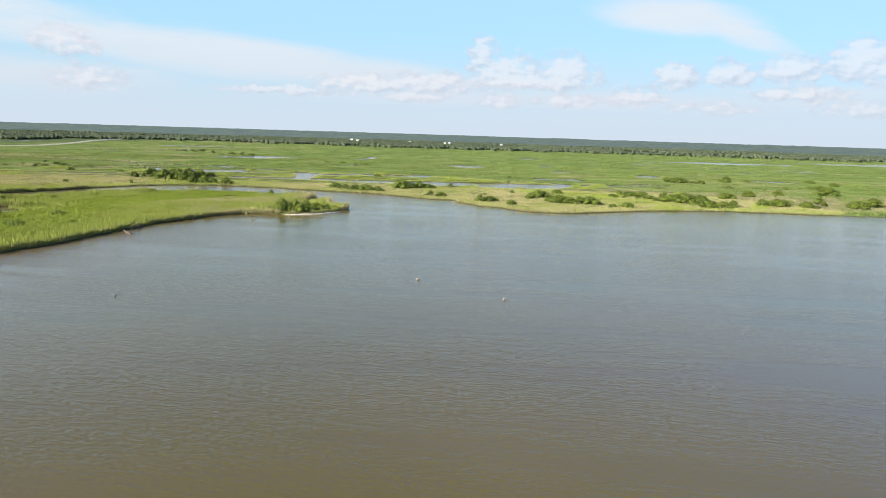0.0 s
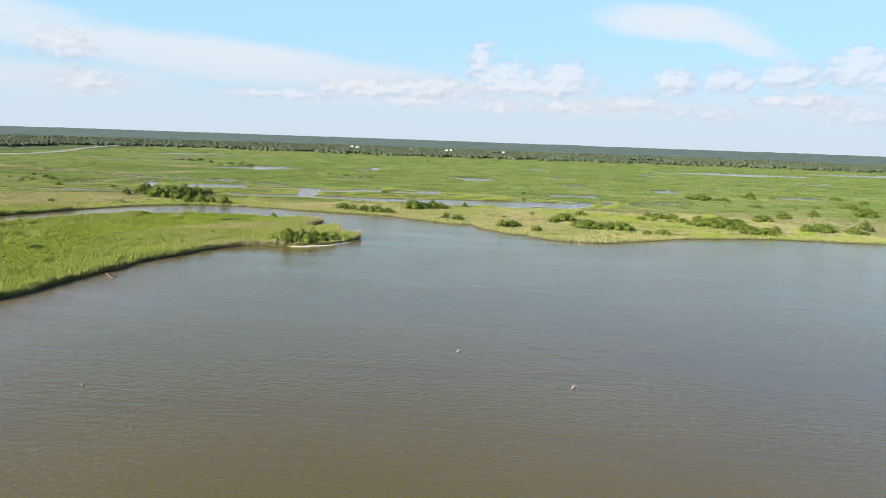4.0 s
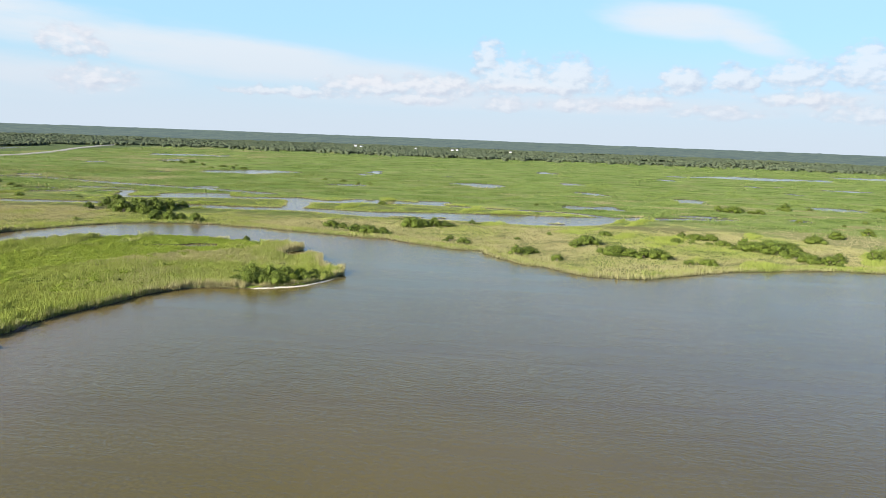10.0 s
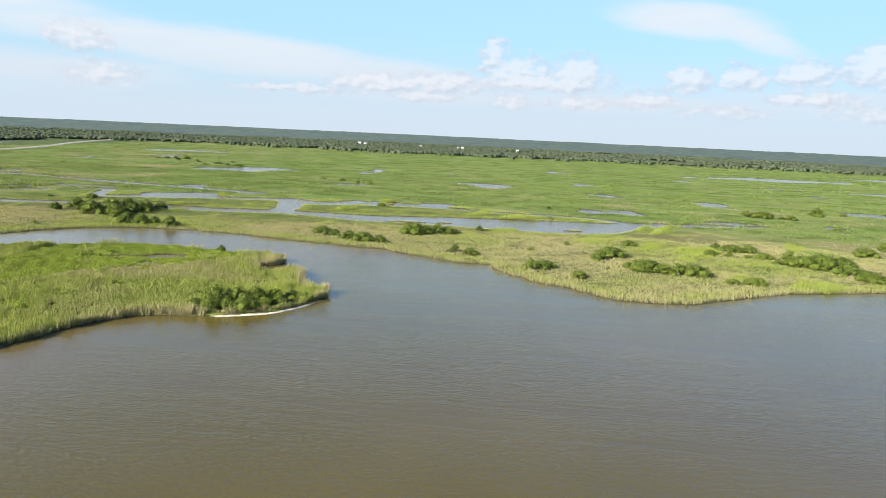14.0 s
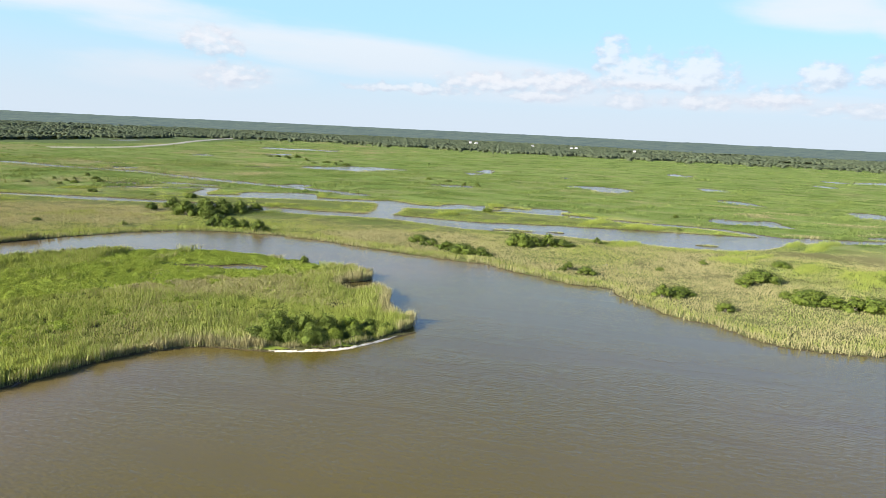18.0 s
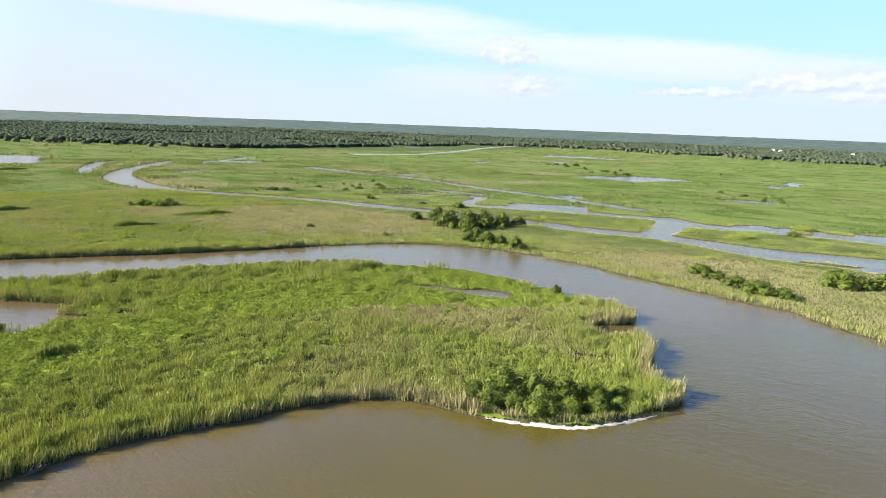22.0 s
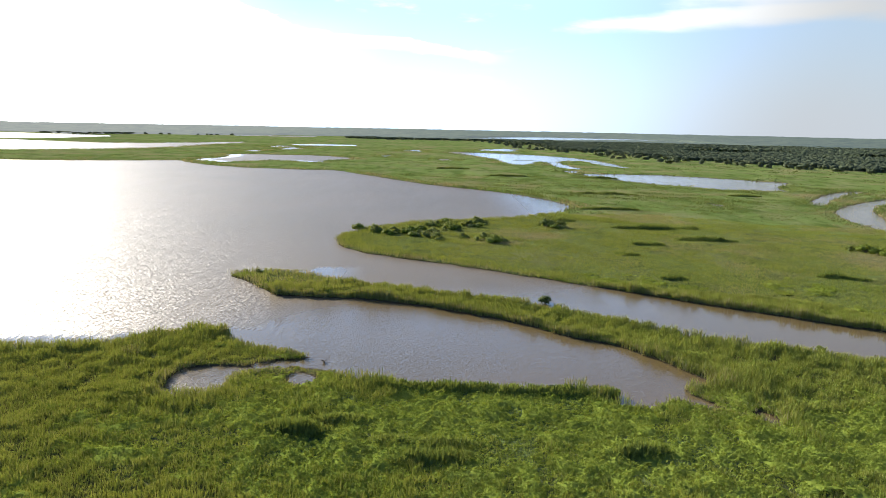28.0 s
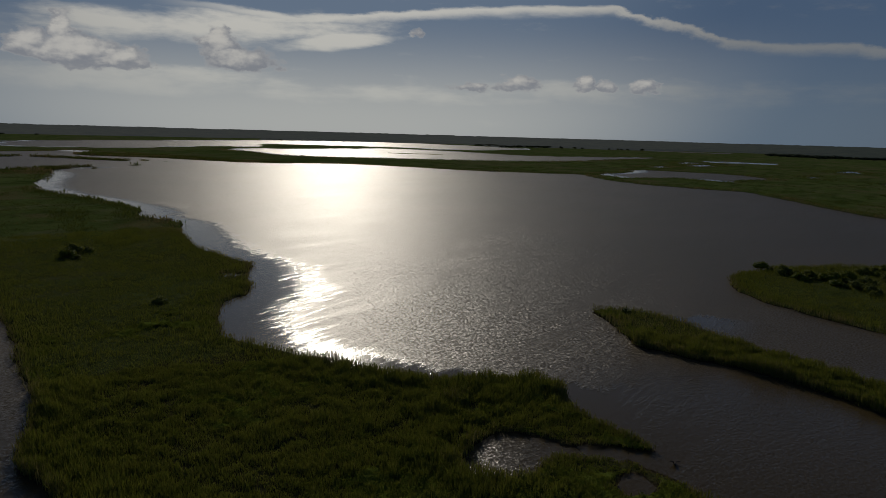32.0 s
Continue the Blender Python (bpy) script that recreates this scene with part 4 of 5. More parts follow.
def reed_bed(name, label, r0, r1, step, width, count, splay, tall, seed, box=None, margin=0.25):
    """Reeds on all land between two distances of the heart of the plan."""
    b = box or (HEART[0] - r1, HEART[0] + r1, HEART[1] - r1, HEART[1] + r1)
    x, y, rng = scatter(*b, step, seed)
    r = np.hypot(x - HEART[0], y - HEART[1]) + (vnoise(x, y, 20, 40) - 0.5) * 20
    ok, s = on_land(x, y, margin)
    leafy = leafiness(x, y)
    ok &= (r >= r0) & (r < r1) & (leafy < rng.uniform(0.2, 0.9, x.size)) & (beach_gap(x, y) > 1.2) & (wood_depth(x, y) < 0)
    hollow = vnoise(x, y, 3.4, 49) * 0.6 + vnoise(x, y, 1.3, 50) * 0.4
    ok &= (hollow > rng.uniform(0.12, 0.3, x.size)) | (s < 1.5) | (r > 128)
    x, y, s, r = x[ok], y[ok], s[ok], r[ok]
    lumps = 0.28 + 0.75 * vnoise(x, y, 1.6, 41) ** 1.3 + 0.36 * vnoise(x, y, 4.5, 42) + 1.1 * np.clip(vnoise(x, y, 5, 54) * 0.6 + vnoise(x, y, 2.2, 55) * 0.4 - 0.66, 0, 1) + 0.12 * vnoise(x, y, 12, 45)
    lumps = np.where(r > 290, 0.2 + 1.1 * lumps * lumps, np.where(r > 128, 0.15 + 0.85 * lumps, lumps))
    bank = np.clip(1.2 - s / 9, 0.0, 1) * 0.5 + 0.62
    h = tall * lumps * bank
    # hedge-like lines of tall reed in the open marsh and along its shores
    u, w = x * 0.5 + y * 0.87, x * 0.87 - y * 0.5
    line = np.clip((vnoise(u / 5, w, 9, 46) * 0.75 + vnoise(u / 3, w, 4, 47) * 0.25 - 0.68) * 12, 0, 1) * np.clip((r - 170) / 60, 0, 1)
    edge = np.clip(1.4 - s / (4 + r / 60), 0, 1) * np.clip((r - 260) / 60, 0, 1) * (x < -250) * np.where(y > 330, 0.35, 1.0)
    h = h + np.maximum(line * 0.8, edge * 1.1) * (0.6 + 0.6 * vnoise(x, y, 3, 48))
    h = h * np.where(y > 395, 1 + 0.5 * np.clip((vnoise(x, y, 18, 43) * 0.7 + vnoise(x, y, 6, 44) * 0.3 - 0.6) * 8, 0, 1) * np.clip(s / 8 - 0.6, 0, 1), 1.0)
    h = h * (1 - 0.6 * np.clip((y - 385) / 20, 0, 1) * (r < 300) * (1 - np.maximum(line, edge)))
    for cx, cy, rx, ry, turn, gain in TALL_AND_LOW + TALL_AND_LOW_B:
        c, q = math.cos(radians(turn)), math.sin(radians(turn))
        u, w = ((x - cx) * c + (y - cy) * q) / rx, (-(x - cx) * q + (y - cy) * c) / ry
        h = h * (1 + (gain - 1) * np.exp(-(u * u + w * w) ** 2))
    v, f, own = blades(x, y, np.full(x.size, 0.1), h, width, count, splay, rng)
    ob = mesh_object(name, v, f, REED if r0 < 200 else MARSH)
    point_value(ob, "dry", (dryness(x, y) + rng.normal(0, 0.06, x.size) + np.clip(2.2 - s, 0, 1.6) * (0.26 if r0 < 100 else 0.34) - line)[own])
    return tagged(ob, label, "reeds", kind="stuff")


reed_bed("reed_bed", "tall green reeds with pale plumes on the point and isthmus", -50, 128, 0.5, 0.1, 13, 0.24, 2.0, 1)
reed_bed("reed_fringe", "green and straw-coloured reeds on the river banks", 128, 290, 0.95, 0.13, 10, 0.58, 1.3, 2)
reed_bed("marsh_grass", "open green marsh grass between ponds", 290, 560, 2.2, 0.5, 5, 1.0, 0.75, 3, (-650, 420, -250, 780), 1.0)
reed_bed("far_marsh_grass", "flat green marsh grass in the distance", 560, 1400, 5.6, 1.9, 3, 2.6, 0.5, 4, (-1400, 900, -850, 1450), 1.5)


reed_bed("spit_reeds", "dark reeds on the low spits of the far lake shore", 480, 1100, 2.3, 0.8, 4, 1.0, 1.3, 5, (-680, -330, -720, -370), 0.3)


def leafy_plants():
    x, y, rng = scatter(-235, -30, 60, 335, 0.72, 7)
    ok, s = on_land(x, y, 0.45)
    leafy = leafiness(x, y)
    ok &= (leafy > rng.uniform(0.1, 0.6, x.size)) & (beach_gap(x, y) > 4.0)
    x, y, s = x[ok], y[ok], s[ok]
    v, f = leaves(x, y, np.clip(0.4 + s / 5, 0, 1), 0.21, 30, rng)
    # the closed mat below them
    step = 0.5
    mx, my = np.meshgrid(np.arange(-235, -30, step), np.arange(60, 335, step), indexing="ij")
    ms = lookup(SHORE, mx, my)
    full = (leafiness(mx, my) > 0.3) & (ms > 0.3)
    mz = 0.06 + mound(mx, my) * np.clip(0.4 + ms / 5, 0, 1) * 0.6
    idx = np.arange(mx.size).reshape(mx.shape)
    quad = full[:-1, :-1] & full[1:, :-1] & full[1:, 1:] & full[:-1, 1:]
    a, b, c, d = (i[quad] for i in (idx[:-1, :-1], idx[1:, :-1], idx[1:, 1:], idx[:-1, 1:]))
    mat = np.concatenate([np.stack([a, b, c], 1), np.stack([a, c, d], 1)])
    f = np.concatenate([f, mat + len(v)])
    v = np.concatenate([v, np.stack([mx, my, mz], -1).reshape(-1, 3)])
    ob = mesh_object("leafy_marsh_plants", v, f, LEAFY)
    point_value(ob, "dry", np.zeros(len(v)))
    tagged(ob, "bright green low broad-leaved marsh plants", "plants", kind="stuff")


leafy_plants()


def far_woods():
    """Rounded crowns of the woods beyond the marsh, coarser with distance."""
    rng = np.random.default_rng(12)
    xs, ys, size = [], [], []
    r = 690.0
    while r < BACKDROP + 150:
        s = max(3.6, r * 0.0027)
        n = int(2 * np.pi * r / (0.62 * s))
        a = (np.arange(n) + rng.uniform(0, 1, n)) * 0.62 * s / r
        rr = r + rng.uniform(-0.5, 0.5, n) * s * 3
        xs.append(CENTRE[0] + rr * np.cos(a)), ys.append(CENTRE[1] + rr * np.sin(a)), size.append(np.full(n, s))
        r += s * 3.0
    x, y, s = np.concatenate(xs), np.concatenate(ys), np.concatenate(size)
    pick = rng.uniform(0, 1, x.size)
    depth = wood_depth(x, y) + (vnoise(x, y, 45, 61) * 0.6 + vnoise(x, y, 140, 64) * 0.4 - 0.5) * 170
    bearing = np.degrees(np.arctan2(-(x - CENTRE[0]), y - CENTRE[1]))
    clearing = vnoise(x, y, 210, 62) * 0.6 + vnoise(x, y / 0.6, 80, 65) * 0.4
    ok = ((depth > 0) | ((depth > -110) & (pick > 0.965))) & (bearing > -48) & (bearing < 172) & (clearing > 0.36 - 0.3 * (depth < 60)) & (lookup(SHORE, x, y) > 6)
    ok &= (pick < 0.42) | (depth < 40)
    s = s * rng.uniform(0.8, 1.6, x.size)
    x, y, s = x[ok], y[ok], s[ok]
    n = len(x)
    rings = [(-1.0, 0.72), (0.3, 0.82)]
    base = np.array([(math.cos(k * 1.2566 + j) * r, math.sin(k * 1.2566 + j) * r, z) for j, (z, r) in enumerate(rings) for k in range(5)] + [(0.08, 0.0, 0.95)])
    tri = []
    for k in range(5):
        p, q = k, (k + 1) % 5
        tri += [(p, q, q + 5), (p, q + 5, p + 5), (p + 5, q + 5, 10)]
    tri = np.array(tri)
    k = len(base)
    tall = rng.uniform(3.6, 5.8, n) + 2.4 * vnoise(x, y, 60, 63)
    wide = s * rng.uniform(0.9, 1.5, n)
    v = base[None] * rng.uniform(0.72, 1.22, (n, k, 1))
    turn = rng.uniform(0, 6.3, n)
    c, q = np.cos(turn)[:, None], np.sin(turn)[:, None]
    out = np.empty((n, k, 3))
    out[..., 0] = x[:, None] + (v[..., 0] * c - v[..., 1] * q) * wide[:, None]
    out[..., 1] = y[:, None] + (v[..., 0] * q + v[..., 1] * c) * wide[:, None]
    out[..., 2] = (rise(x, y) + tall * 0.55)[:, None] + v[..., 2] * tall[:, None] * 0.42
    faces = (tri[None] + (np.arange(n) * k)[:, None, None]).reshape(-1, 3)
    # the closed canopy between the crowns
    a, r = np.meshgrid(np.radians(np.linspace(42, 262, 560)), np.arange(700, BACKDROP + 150, 11.0), indexing="ij")
    cx, cy = CENTRE[0] + r * np.cos(a), CENTRE[1] + r * np.sin(a)
    full = (wood_depth(cx, cy) + (vnoise(cx, cy, 45, 61) * 0.6 + vnoise(cx, cy, 140, 64) * 0.4 - 0.5) * 170 > 8) & (lookup(SHORE, cx, cy) > 9)
    full &= vnoise(cx, cy, 210, 62) * 0.6 + vnoise(cx, cy / 0.6, 80, 65) * 0.4 > 0.37
    cz = rise(cx, cy) + 2.6 + 1.5 * vnoise(cx, cy, 60, 63) + 1.6 * vnoise(cx, cy, 14, 66)
    idx = np.arange(cx.size).reshape(cx.shape)
    quad = full[:-1, :-1] & full[1:, :-1] & full[1:, 1:] & full[:-1, 1:]
    p, q, u, w = (i[quad] + n * k for i in (idx[:-1, :-1], idx[:-1, 1:], idx[1:, 1:], idx[1:, :-1]))
    faces = np.concatenate([faces, np.stack([p, q, u], 1), np.stack([p, u, w], 1)])
    verts = np.concatenate([out.reshape(-1, 3), np.stack([cx, cy, cz], -1).reshape(-1, 3)])
    ob = mesh_object("far_woods", verts, faces, WOODS, True)
    tagged(ob, "dark green lowland woods along the horizon", "woods", kind="stuff")


def distance():
    """The wooded plain at the horizon with its glowing haze, a closed ring far behind everything."""
    a, r = np.meshgrid(np.linspace(0, 2 * np.pi, 1800), np.geomspace(BACKDROP, 4850, 70), indexing="ij")
    x, y = CENTRE[0] + r * np.cos(a), CENTRE[1] + r * np.sin(a)
    wooded = np.clip((vnoise(x, y, 420, 91) * 0.6 + vnoise(x, y, 150, 92) * 0.4 - 0.4) * 6, 0, 1)
    z = rise(x, y) + 2.5 + (1.5 * wooded + 2.5 * vnoise(x, y, 34, 93) + 2.5 * vnoise(x, y, 13, 94)) * np.clip((r - BACKDROP) / 60, 0, 1)
    z = np.where((lookup(SHORE, x, y) < 8) | (wood_depth(x, y) < 0), -1.0, z)
    idx = np.arange(x.size).reshape(x.shape)
    faces = np.stack([idx[:-1, :-1], idx[:-1, 1:], idx[1:, 1:], idx[1:, :-1]], -1).reshape(-1, 4)
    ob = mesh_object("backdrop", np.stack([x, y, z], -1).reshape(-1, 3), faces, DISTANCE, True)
    tagged(ob, "grey-green wooded plain at the horizon with painted haze", "distance", kind="structure")


distance()
far_woods()


# stands of tall dark cane: middle, half length, half breadth, turn, height
CANES = [(-330, 282, 12, 2.0, 85, 3.0), (-301, 297, 10, 1.8, 80, 2.8), (-289, 272, 5, 1.6, 80, 2.8), (-399, 292, 5, 1.8, 85, 2.8), (-243, 346, 10, 1.8, 60, 2.8), (-236, 312, 6, 1.6, 65, 2.6), (-268, 259, 3, 1.4, 80, 2.5), (-350, 252, 4, 1.6, 70, 2.6), (-332, 300, 4, 1.5, 70, 2.6)]
CANES_B = [(-399, 274, 4, 1.6, 100, 2.6), (-231, 262, 3, 1.3, 90, 2.4), (-486, 300, 20, 2.0, 85, 2.8), (-400, 284, 8, 1.7, 70, 2.6), (-490, 392, 9, 1.8, 85, 2.8), (-730, 208, 14, 3.0, 85, 3.0), (-638, 254, 14, 2.6, 85, 3.0), (-633, 332, 12, 2.5, 70, 3.0)]


COVE_CANES = [(-146.9, 190.7, 5.4, 1.5, 80, 2.7), (-146, 200.4, 5.8, 1.6, 90, 2.9), (-145.6, 210.3, 5.0, 1.4, 85, 2.7), (-145.5, 219.3, 5.4, 1.7, 90, 3.0), (-130.2, 179.5, 4.4, 1.6, 86, 2.8), (-122.7, 197.8, 4.6, 1.3, 104, 2.6), (-127, 196.2, 6.0, 1.2, 87, 2.4),
              (-133.4, 184.8, 3.1, 1.2, 105, 2.6), (-125.5, 223.9, 3.6, 1.3, 105, 2.6)]


def cane_stand(x, y, long, broad, turn, tall, seed):
    """A long low-domed stand of cane, thick with leaves."""
    rng = np.random.default_rng(seed)
    n = int(26 * long * broad)
    a, d = rng.uniform(0, 2 * np.pi, n), np.sqrt(rng.uniform(0, 1, n))
    u, w = np.cos(a) * d * long, np.sin(a) * d * broad
    c, q = math.cos(radians(turn)), math.sin(radians(turn))
    h = 0.8 * tall * (1 - 0.5 * d ** 2) * (0.6 + 0.6 * vnoise(u + x, w + y, 2.4, 70))
    v, f, _ = blades(u * c - w * q, u * q + w * c + np.sin(u / long * 2.0) * broad * 0.8, np.zeros(n), h, 0.16 if x > -200 else 0.3, 9 if x > -200 else 5, 0.3, rng)
    ob = mesh_object("cane_stand", v, f, CANE)
    ob.matrix_basis = pose(x, y, 0.1)
    tagged(ob, "dark green stand of tall cane in the open marsh" if x < -200 else "tall green cane along the low bank of the cove", "cane", group="cane stands in the marsh")


for i, (x, y, long, broad, turn, tall) in enumerate(CANES + CANES_B + COVE_CANES):
    cane_stand(x, y, long, broad, turn, tall, 80 + i)


# ---- shrubs and trees ----
def part(name, data, mat, parent, label=""):
    """A bmesh as one mesh object under a thing or a part."""
    me = bpy.data.meshes.new(name)
    data.to_mesh(me)
    data.free()
    me.materials.append(mat)
    ob = new(name, me)
    ob.parent = parent
    return tagged(ob, label) if label else ob


def limb(bm, a, b, r0, r1, sides=6):
    """A tapered stick between two places."""
    a, b = Vector(a), Vector(b)
    turn = (b - a).to_track_quat("Z", "Y")
    rings = []
    for p, r in ((a, r0), (b, r1)):
        rings.append([bm.verts.new(p + turn @ Vector((math.cos(i * 2 * math.pi / sides) * r, math.sin(i * 2 * math.pi / sides) * r, 0))) for i in range(sides)])
    for i in range(sides):
        bm.faces.new((rings[0][i], rings[0][(i + 1) % sides], rings[1][(i + 1) % sides], rings[1][i]))
    bm.faces.new(rings[1])


def leaf_crown(lumps, per_lump, size, rng):
    """Leaf sprays scattered through rounded lumps."""
    bm = bmesh.new()
    for cx, cy, cz, r in lumps:
        core = bmesh.ops.create_icosphere(bm, subdivisions=2, radius=r * 0.62, matrix=Matrix.Translation((cx, cy, cz)))["verts"]
        for v in core:
            v.co += (v.co - Vector((cx, cy, cz))) * rng.uniform(-0.2, 0.22)
            v.co.z = max(v.co.z, 0.1)
        for _ in range(int(per_lump * r * r)):
            d = Vector((rng.gauss(0, 1), rng.gauss(0, 1), rng.gauss(0.25, 1))).normalized()
            p = Vector((cx, cy, cz)) + d * r * (0.74 + 0.38 * rng.random() ** 1.3)
            p.z = max(p.z, 0.15)
            n = (d + Vector((rng.gauss(0, 0.5), rng.gauss(0, 0.5), rng.gauss(0.2, 0.5)))).normalized()
            u = n.orthogonal().normalized()
            u.rotate(Matrix.Rotation(rng.random() * 6.28, 3, n))
            w = n.cross(u)
            s = size * (0.6 + 0.8 * rng.random())
            bm.faces.new([bm.verts.new(p + u * s * i + w * s * 0.62 * j) for i, j in ((-0.5, 0), (0, -0.5), (0.6, 0), (0, 0.5))])
    return bm


def make_shrub(name, seed, width, height, lumps, mat, label, category="shrub", size=0.3, per=85):
    rng = random.Random(seed)
    root = tagged(new(name), label, category, group="shrubs on the marsh")
    wood = bmesh.new()
    places = []
    for i in range(lumps):
        a = i * 2.4 + rng.random()
        d = width * 0.5 * math.sqrt((i + 0.2) / lumps) * (0.55 + 0.5 * rng.random())
        r = width * (0.13 + 0.14 * rng.random())
        rim = d / (width * 0.36)
        places.append((math.cos(a) * d, math.sin(a) * d, r * 0.55 + (height - 1.5 * r) * max(0.0, 1.0 - 0.75 * rim) * (0.7 + 0.3 * rng.random()), r * (1.0 + 0.25 * rim)))
    for cx, cy, cz, r in places:
        fork = Vector((cx * 0.35, cy * 0.35, cz * 0.45))
        limb(wood, (cx * 0.08, cy * 0.08, -0.1), fork, 0.05 * height ** 0.5 + 0.03, 0.06)
        limb(wood, fork, (cx, cy, cz), 0.06, 0.025, 5)
    part("trunk", wood, BARK, root)
    part("crown", leaf_crown(places, per, size, rng), mat, root)
    return root


SHRUB_LABEL = "dark green rounded shrub standing in the reeds"
KINDS = [make_shrub("shrub", 1, 3.2, 2.8, 9, SHRUB, SHRUB_LABEL), make_shrub("shrub", 2, 4.4, 3.4, 13, SHRUB, "broad dark green wax-leaved shrub"),
         make_shrub("shrub", 3, 2.6, 3.2, 8, SHRUB, "upright dark green shrub above the reeds"), make_shrub("shrub", 4, 3.0, 2.5, 9, SAGE, "grey-green saltbush in the lakeside marsh"),
         make_shrub("shrub", 7, 3.6, 2.8, 11, LEAFBUSH, "light green leafy shrub in the lakeside thicket")]
POINT_KINDS = [make_shrub("shrub", 11, 5.2, 4.6, 15, SHRUB, "tall dark green shrub behind the shell bank", "shrub", 0.24, 190), make_shrub("shrub", 12, 4.6, 3.4, 13, LEAFBUSH, "bright green bushy shrub behind the shell bank", "shrub", 0.22, 200),
               make_shrub("shrub", 13, 4.2, 3.2, 12, SHRUB, "low dark green bush beside the shell bank", "shrub", 0.2, 200), make_shrub("shrub", 14, 4.8, 3.9, 14, SHRUB, "dark rounded shrub at the reeds' edge", "shrub", 0.24, 190)]
TREES = [make_shrub("tree", 5, 6.5, 6.4, 11, SHRUB, "dark green spreading tree on the river bank", "tree", 0.34, 75), make_shrub("tree", 6, 5.0, 5.4, 9, SHRUB, "small rounded dark tree beside the river", "tree", 0.34, 75)]
used = set()


def plant(kinds, i, x, y, scale, turn, tall=1.0):
    src = kinds[i % len(kinds)]
    m = pose(x, y, 0.2, 0, 0, turn) @ Matrix.Diagonal((scale, scale, scale * tall * (0.72 + 0.3 * ((i * 37) % 10) / 10), 1))
    if src not in used:
        used.add(src)
        src.matrix_basis = m
        return src
    c = copy_thing(src, Matrix.Identity(4))
    c.matrix_basis = m
    return c


# shrub places: x, y, size
POINT_SHRUBS = [(-61.5, 248.5, 0.7), (-58, 248.6, 0.9), (-54.6, 249.4, 0.9), (-51.2, 250.6, 1.0), (-48, 252.6, 0.85), (-45.4, 255.8, 0.9), (-43, 259.6, 0.75), (-62.5, 252, 0.8), (-58.5, 253, 1.2), (-54.5, 254.5, 1.3), (-50.5, 256.2, 1.1),
                (-47, 259.5, 1.0), (-44.2, 263.6, 0.7), (-57, 257, 0.6), (-66, 262, 0.5), (-79, 318, 0.55), (-40.6, 262.6, 0.55)]
EAST_SHRUBS = [(16, 313, 1.4), (21, 317, 1.2), (29, 304, 1.1), (41, 337, 1.5), (47, 345, 1.6), (48, 325, 0.9), (52, 320, 1.6), (57, 318, 1.9), (61, 316, 1.8), (66, 316, 1.5), (55, 324, 1.7), (93, 373, 1.3), (98, 370, 1.5), (104, 369, 1.6), (109, 347, 1.9), (112, 341, 2.1), (116, 334, 2.1),
               (120, 327, 2.0), (121, 319, 1.6), (126, 316, 1.6), (134, 324, 1.7), (118, 342, 2.0), (124, 336, 2.0), (3, 394, 1.2), (-24, 378, 1.8), (-19, 379, 2.0), (-14, 381, 1.9), (-10, 383, 1.4), (-2, 335, 1.3)]
EAST_SHRUBS_B = [(-7, 340, 1.1), (-40, 354, 1.6), (-46, 358, 1.5), (-52, 364, 1.4), (-58, 370, 1.2), (-34, 352, 1.3), (160, 509, 2.0), (167, 504, 1.8), (182, 501, 1.8), (215, 537, 2.2), (125, 342, 1.6), (74, 306, 1.0), (80, 305, 1.0), (150, 330, 1.8), (160, 335, 2.0), (172, 331, 1.8), (185, 345, 2.0),
                 (200, 338, 1.8), (215, 350, 2.2), (235, 345, 2.0), (150, 372, 1.6), (170, 392, 1.7), (195, 410, 1.9), (60, 372, 1.0), (35, 366, 0.9), (20, 350, 0.8), (230, 420, 2.0), (250, 470, 2.0)]
MARSH_BUSHES = [(175, 515, 1.2), (164, 511, 1.0), (212, 529, 1.2), (185, 457, 1.1), (203, 445, 0.9), (226, 465, 1.0), (284, 549, 1.3), (252, 473, 1.0), (287, 518, 1.2), (231, 537, 1.0), (86, 359, 0.9), (92, 357, 1.0), (98, 355, 0.9),
                (104, 355, 1.0), (78, 365, 0.6), (-322, 845, 1.4), (-310, 858, 1.3), (-301, 868, 1.2), (-247, 774, 1.1), (-227, 778, 1.3), (-215, 775, 1.2), (-112, 658, 1.2), (-79, 616, 1.0), (-72, 635, 0.9), (-269, 493, 0.9), (-284, 485, 0.9), (-192, 353, 0.7)]
SCRUB = [(-299, 436, 0.9), (-293, 440, 1.1), (-294, 467, 0.7), (-297, 492, 0.8), (-299, 523, 0.9), (-281, 506, 0.8), (-289, 498, 0.7), (-208, 448, 0.8), (-188, 449, 1.0), (-316, 472, 0.6), (-302, 427, 0.6), (-239, 446, 0.8), (-297, 442, 0.8),
         (-276, 470, 0.8), (-275, 480, 0.7), (-339, 490, 0.7), (-381, 516, 0.8), (-320, 860, 1.2), (-299, 840, 1.1), (-271, 817, 1.3), (-243, 798, 1.2), (-240, 832, 1.0), (-95, 646, 1.0), (-81, 635, 0.9), (-69, 619, 0.8), (-46, 473, 0.9), (40, 450, 0.8), (46, 502, 0.8)]
CHANNEL_BUSHES = [(-229, 149, 0.6), (-203, 223, 0.9), (-161.5, 278.3, 0.4), (-154.2, 294, 0.5), (-151.1, 297.9, 0.45), (-147.6, 303.8, 0.4), (-145.4, 307.2, 0.5), (-143.3, 311.7, 0.45)]
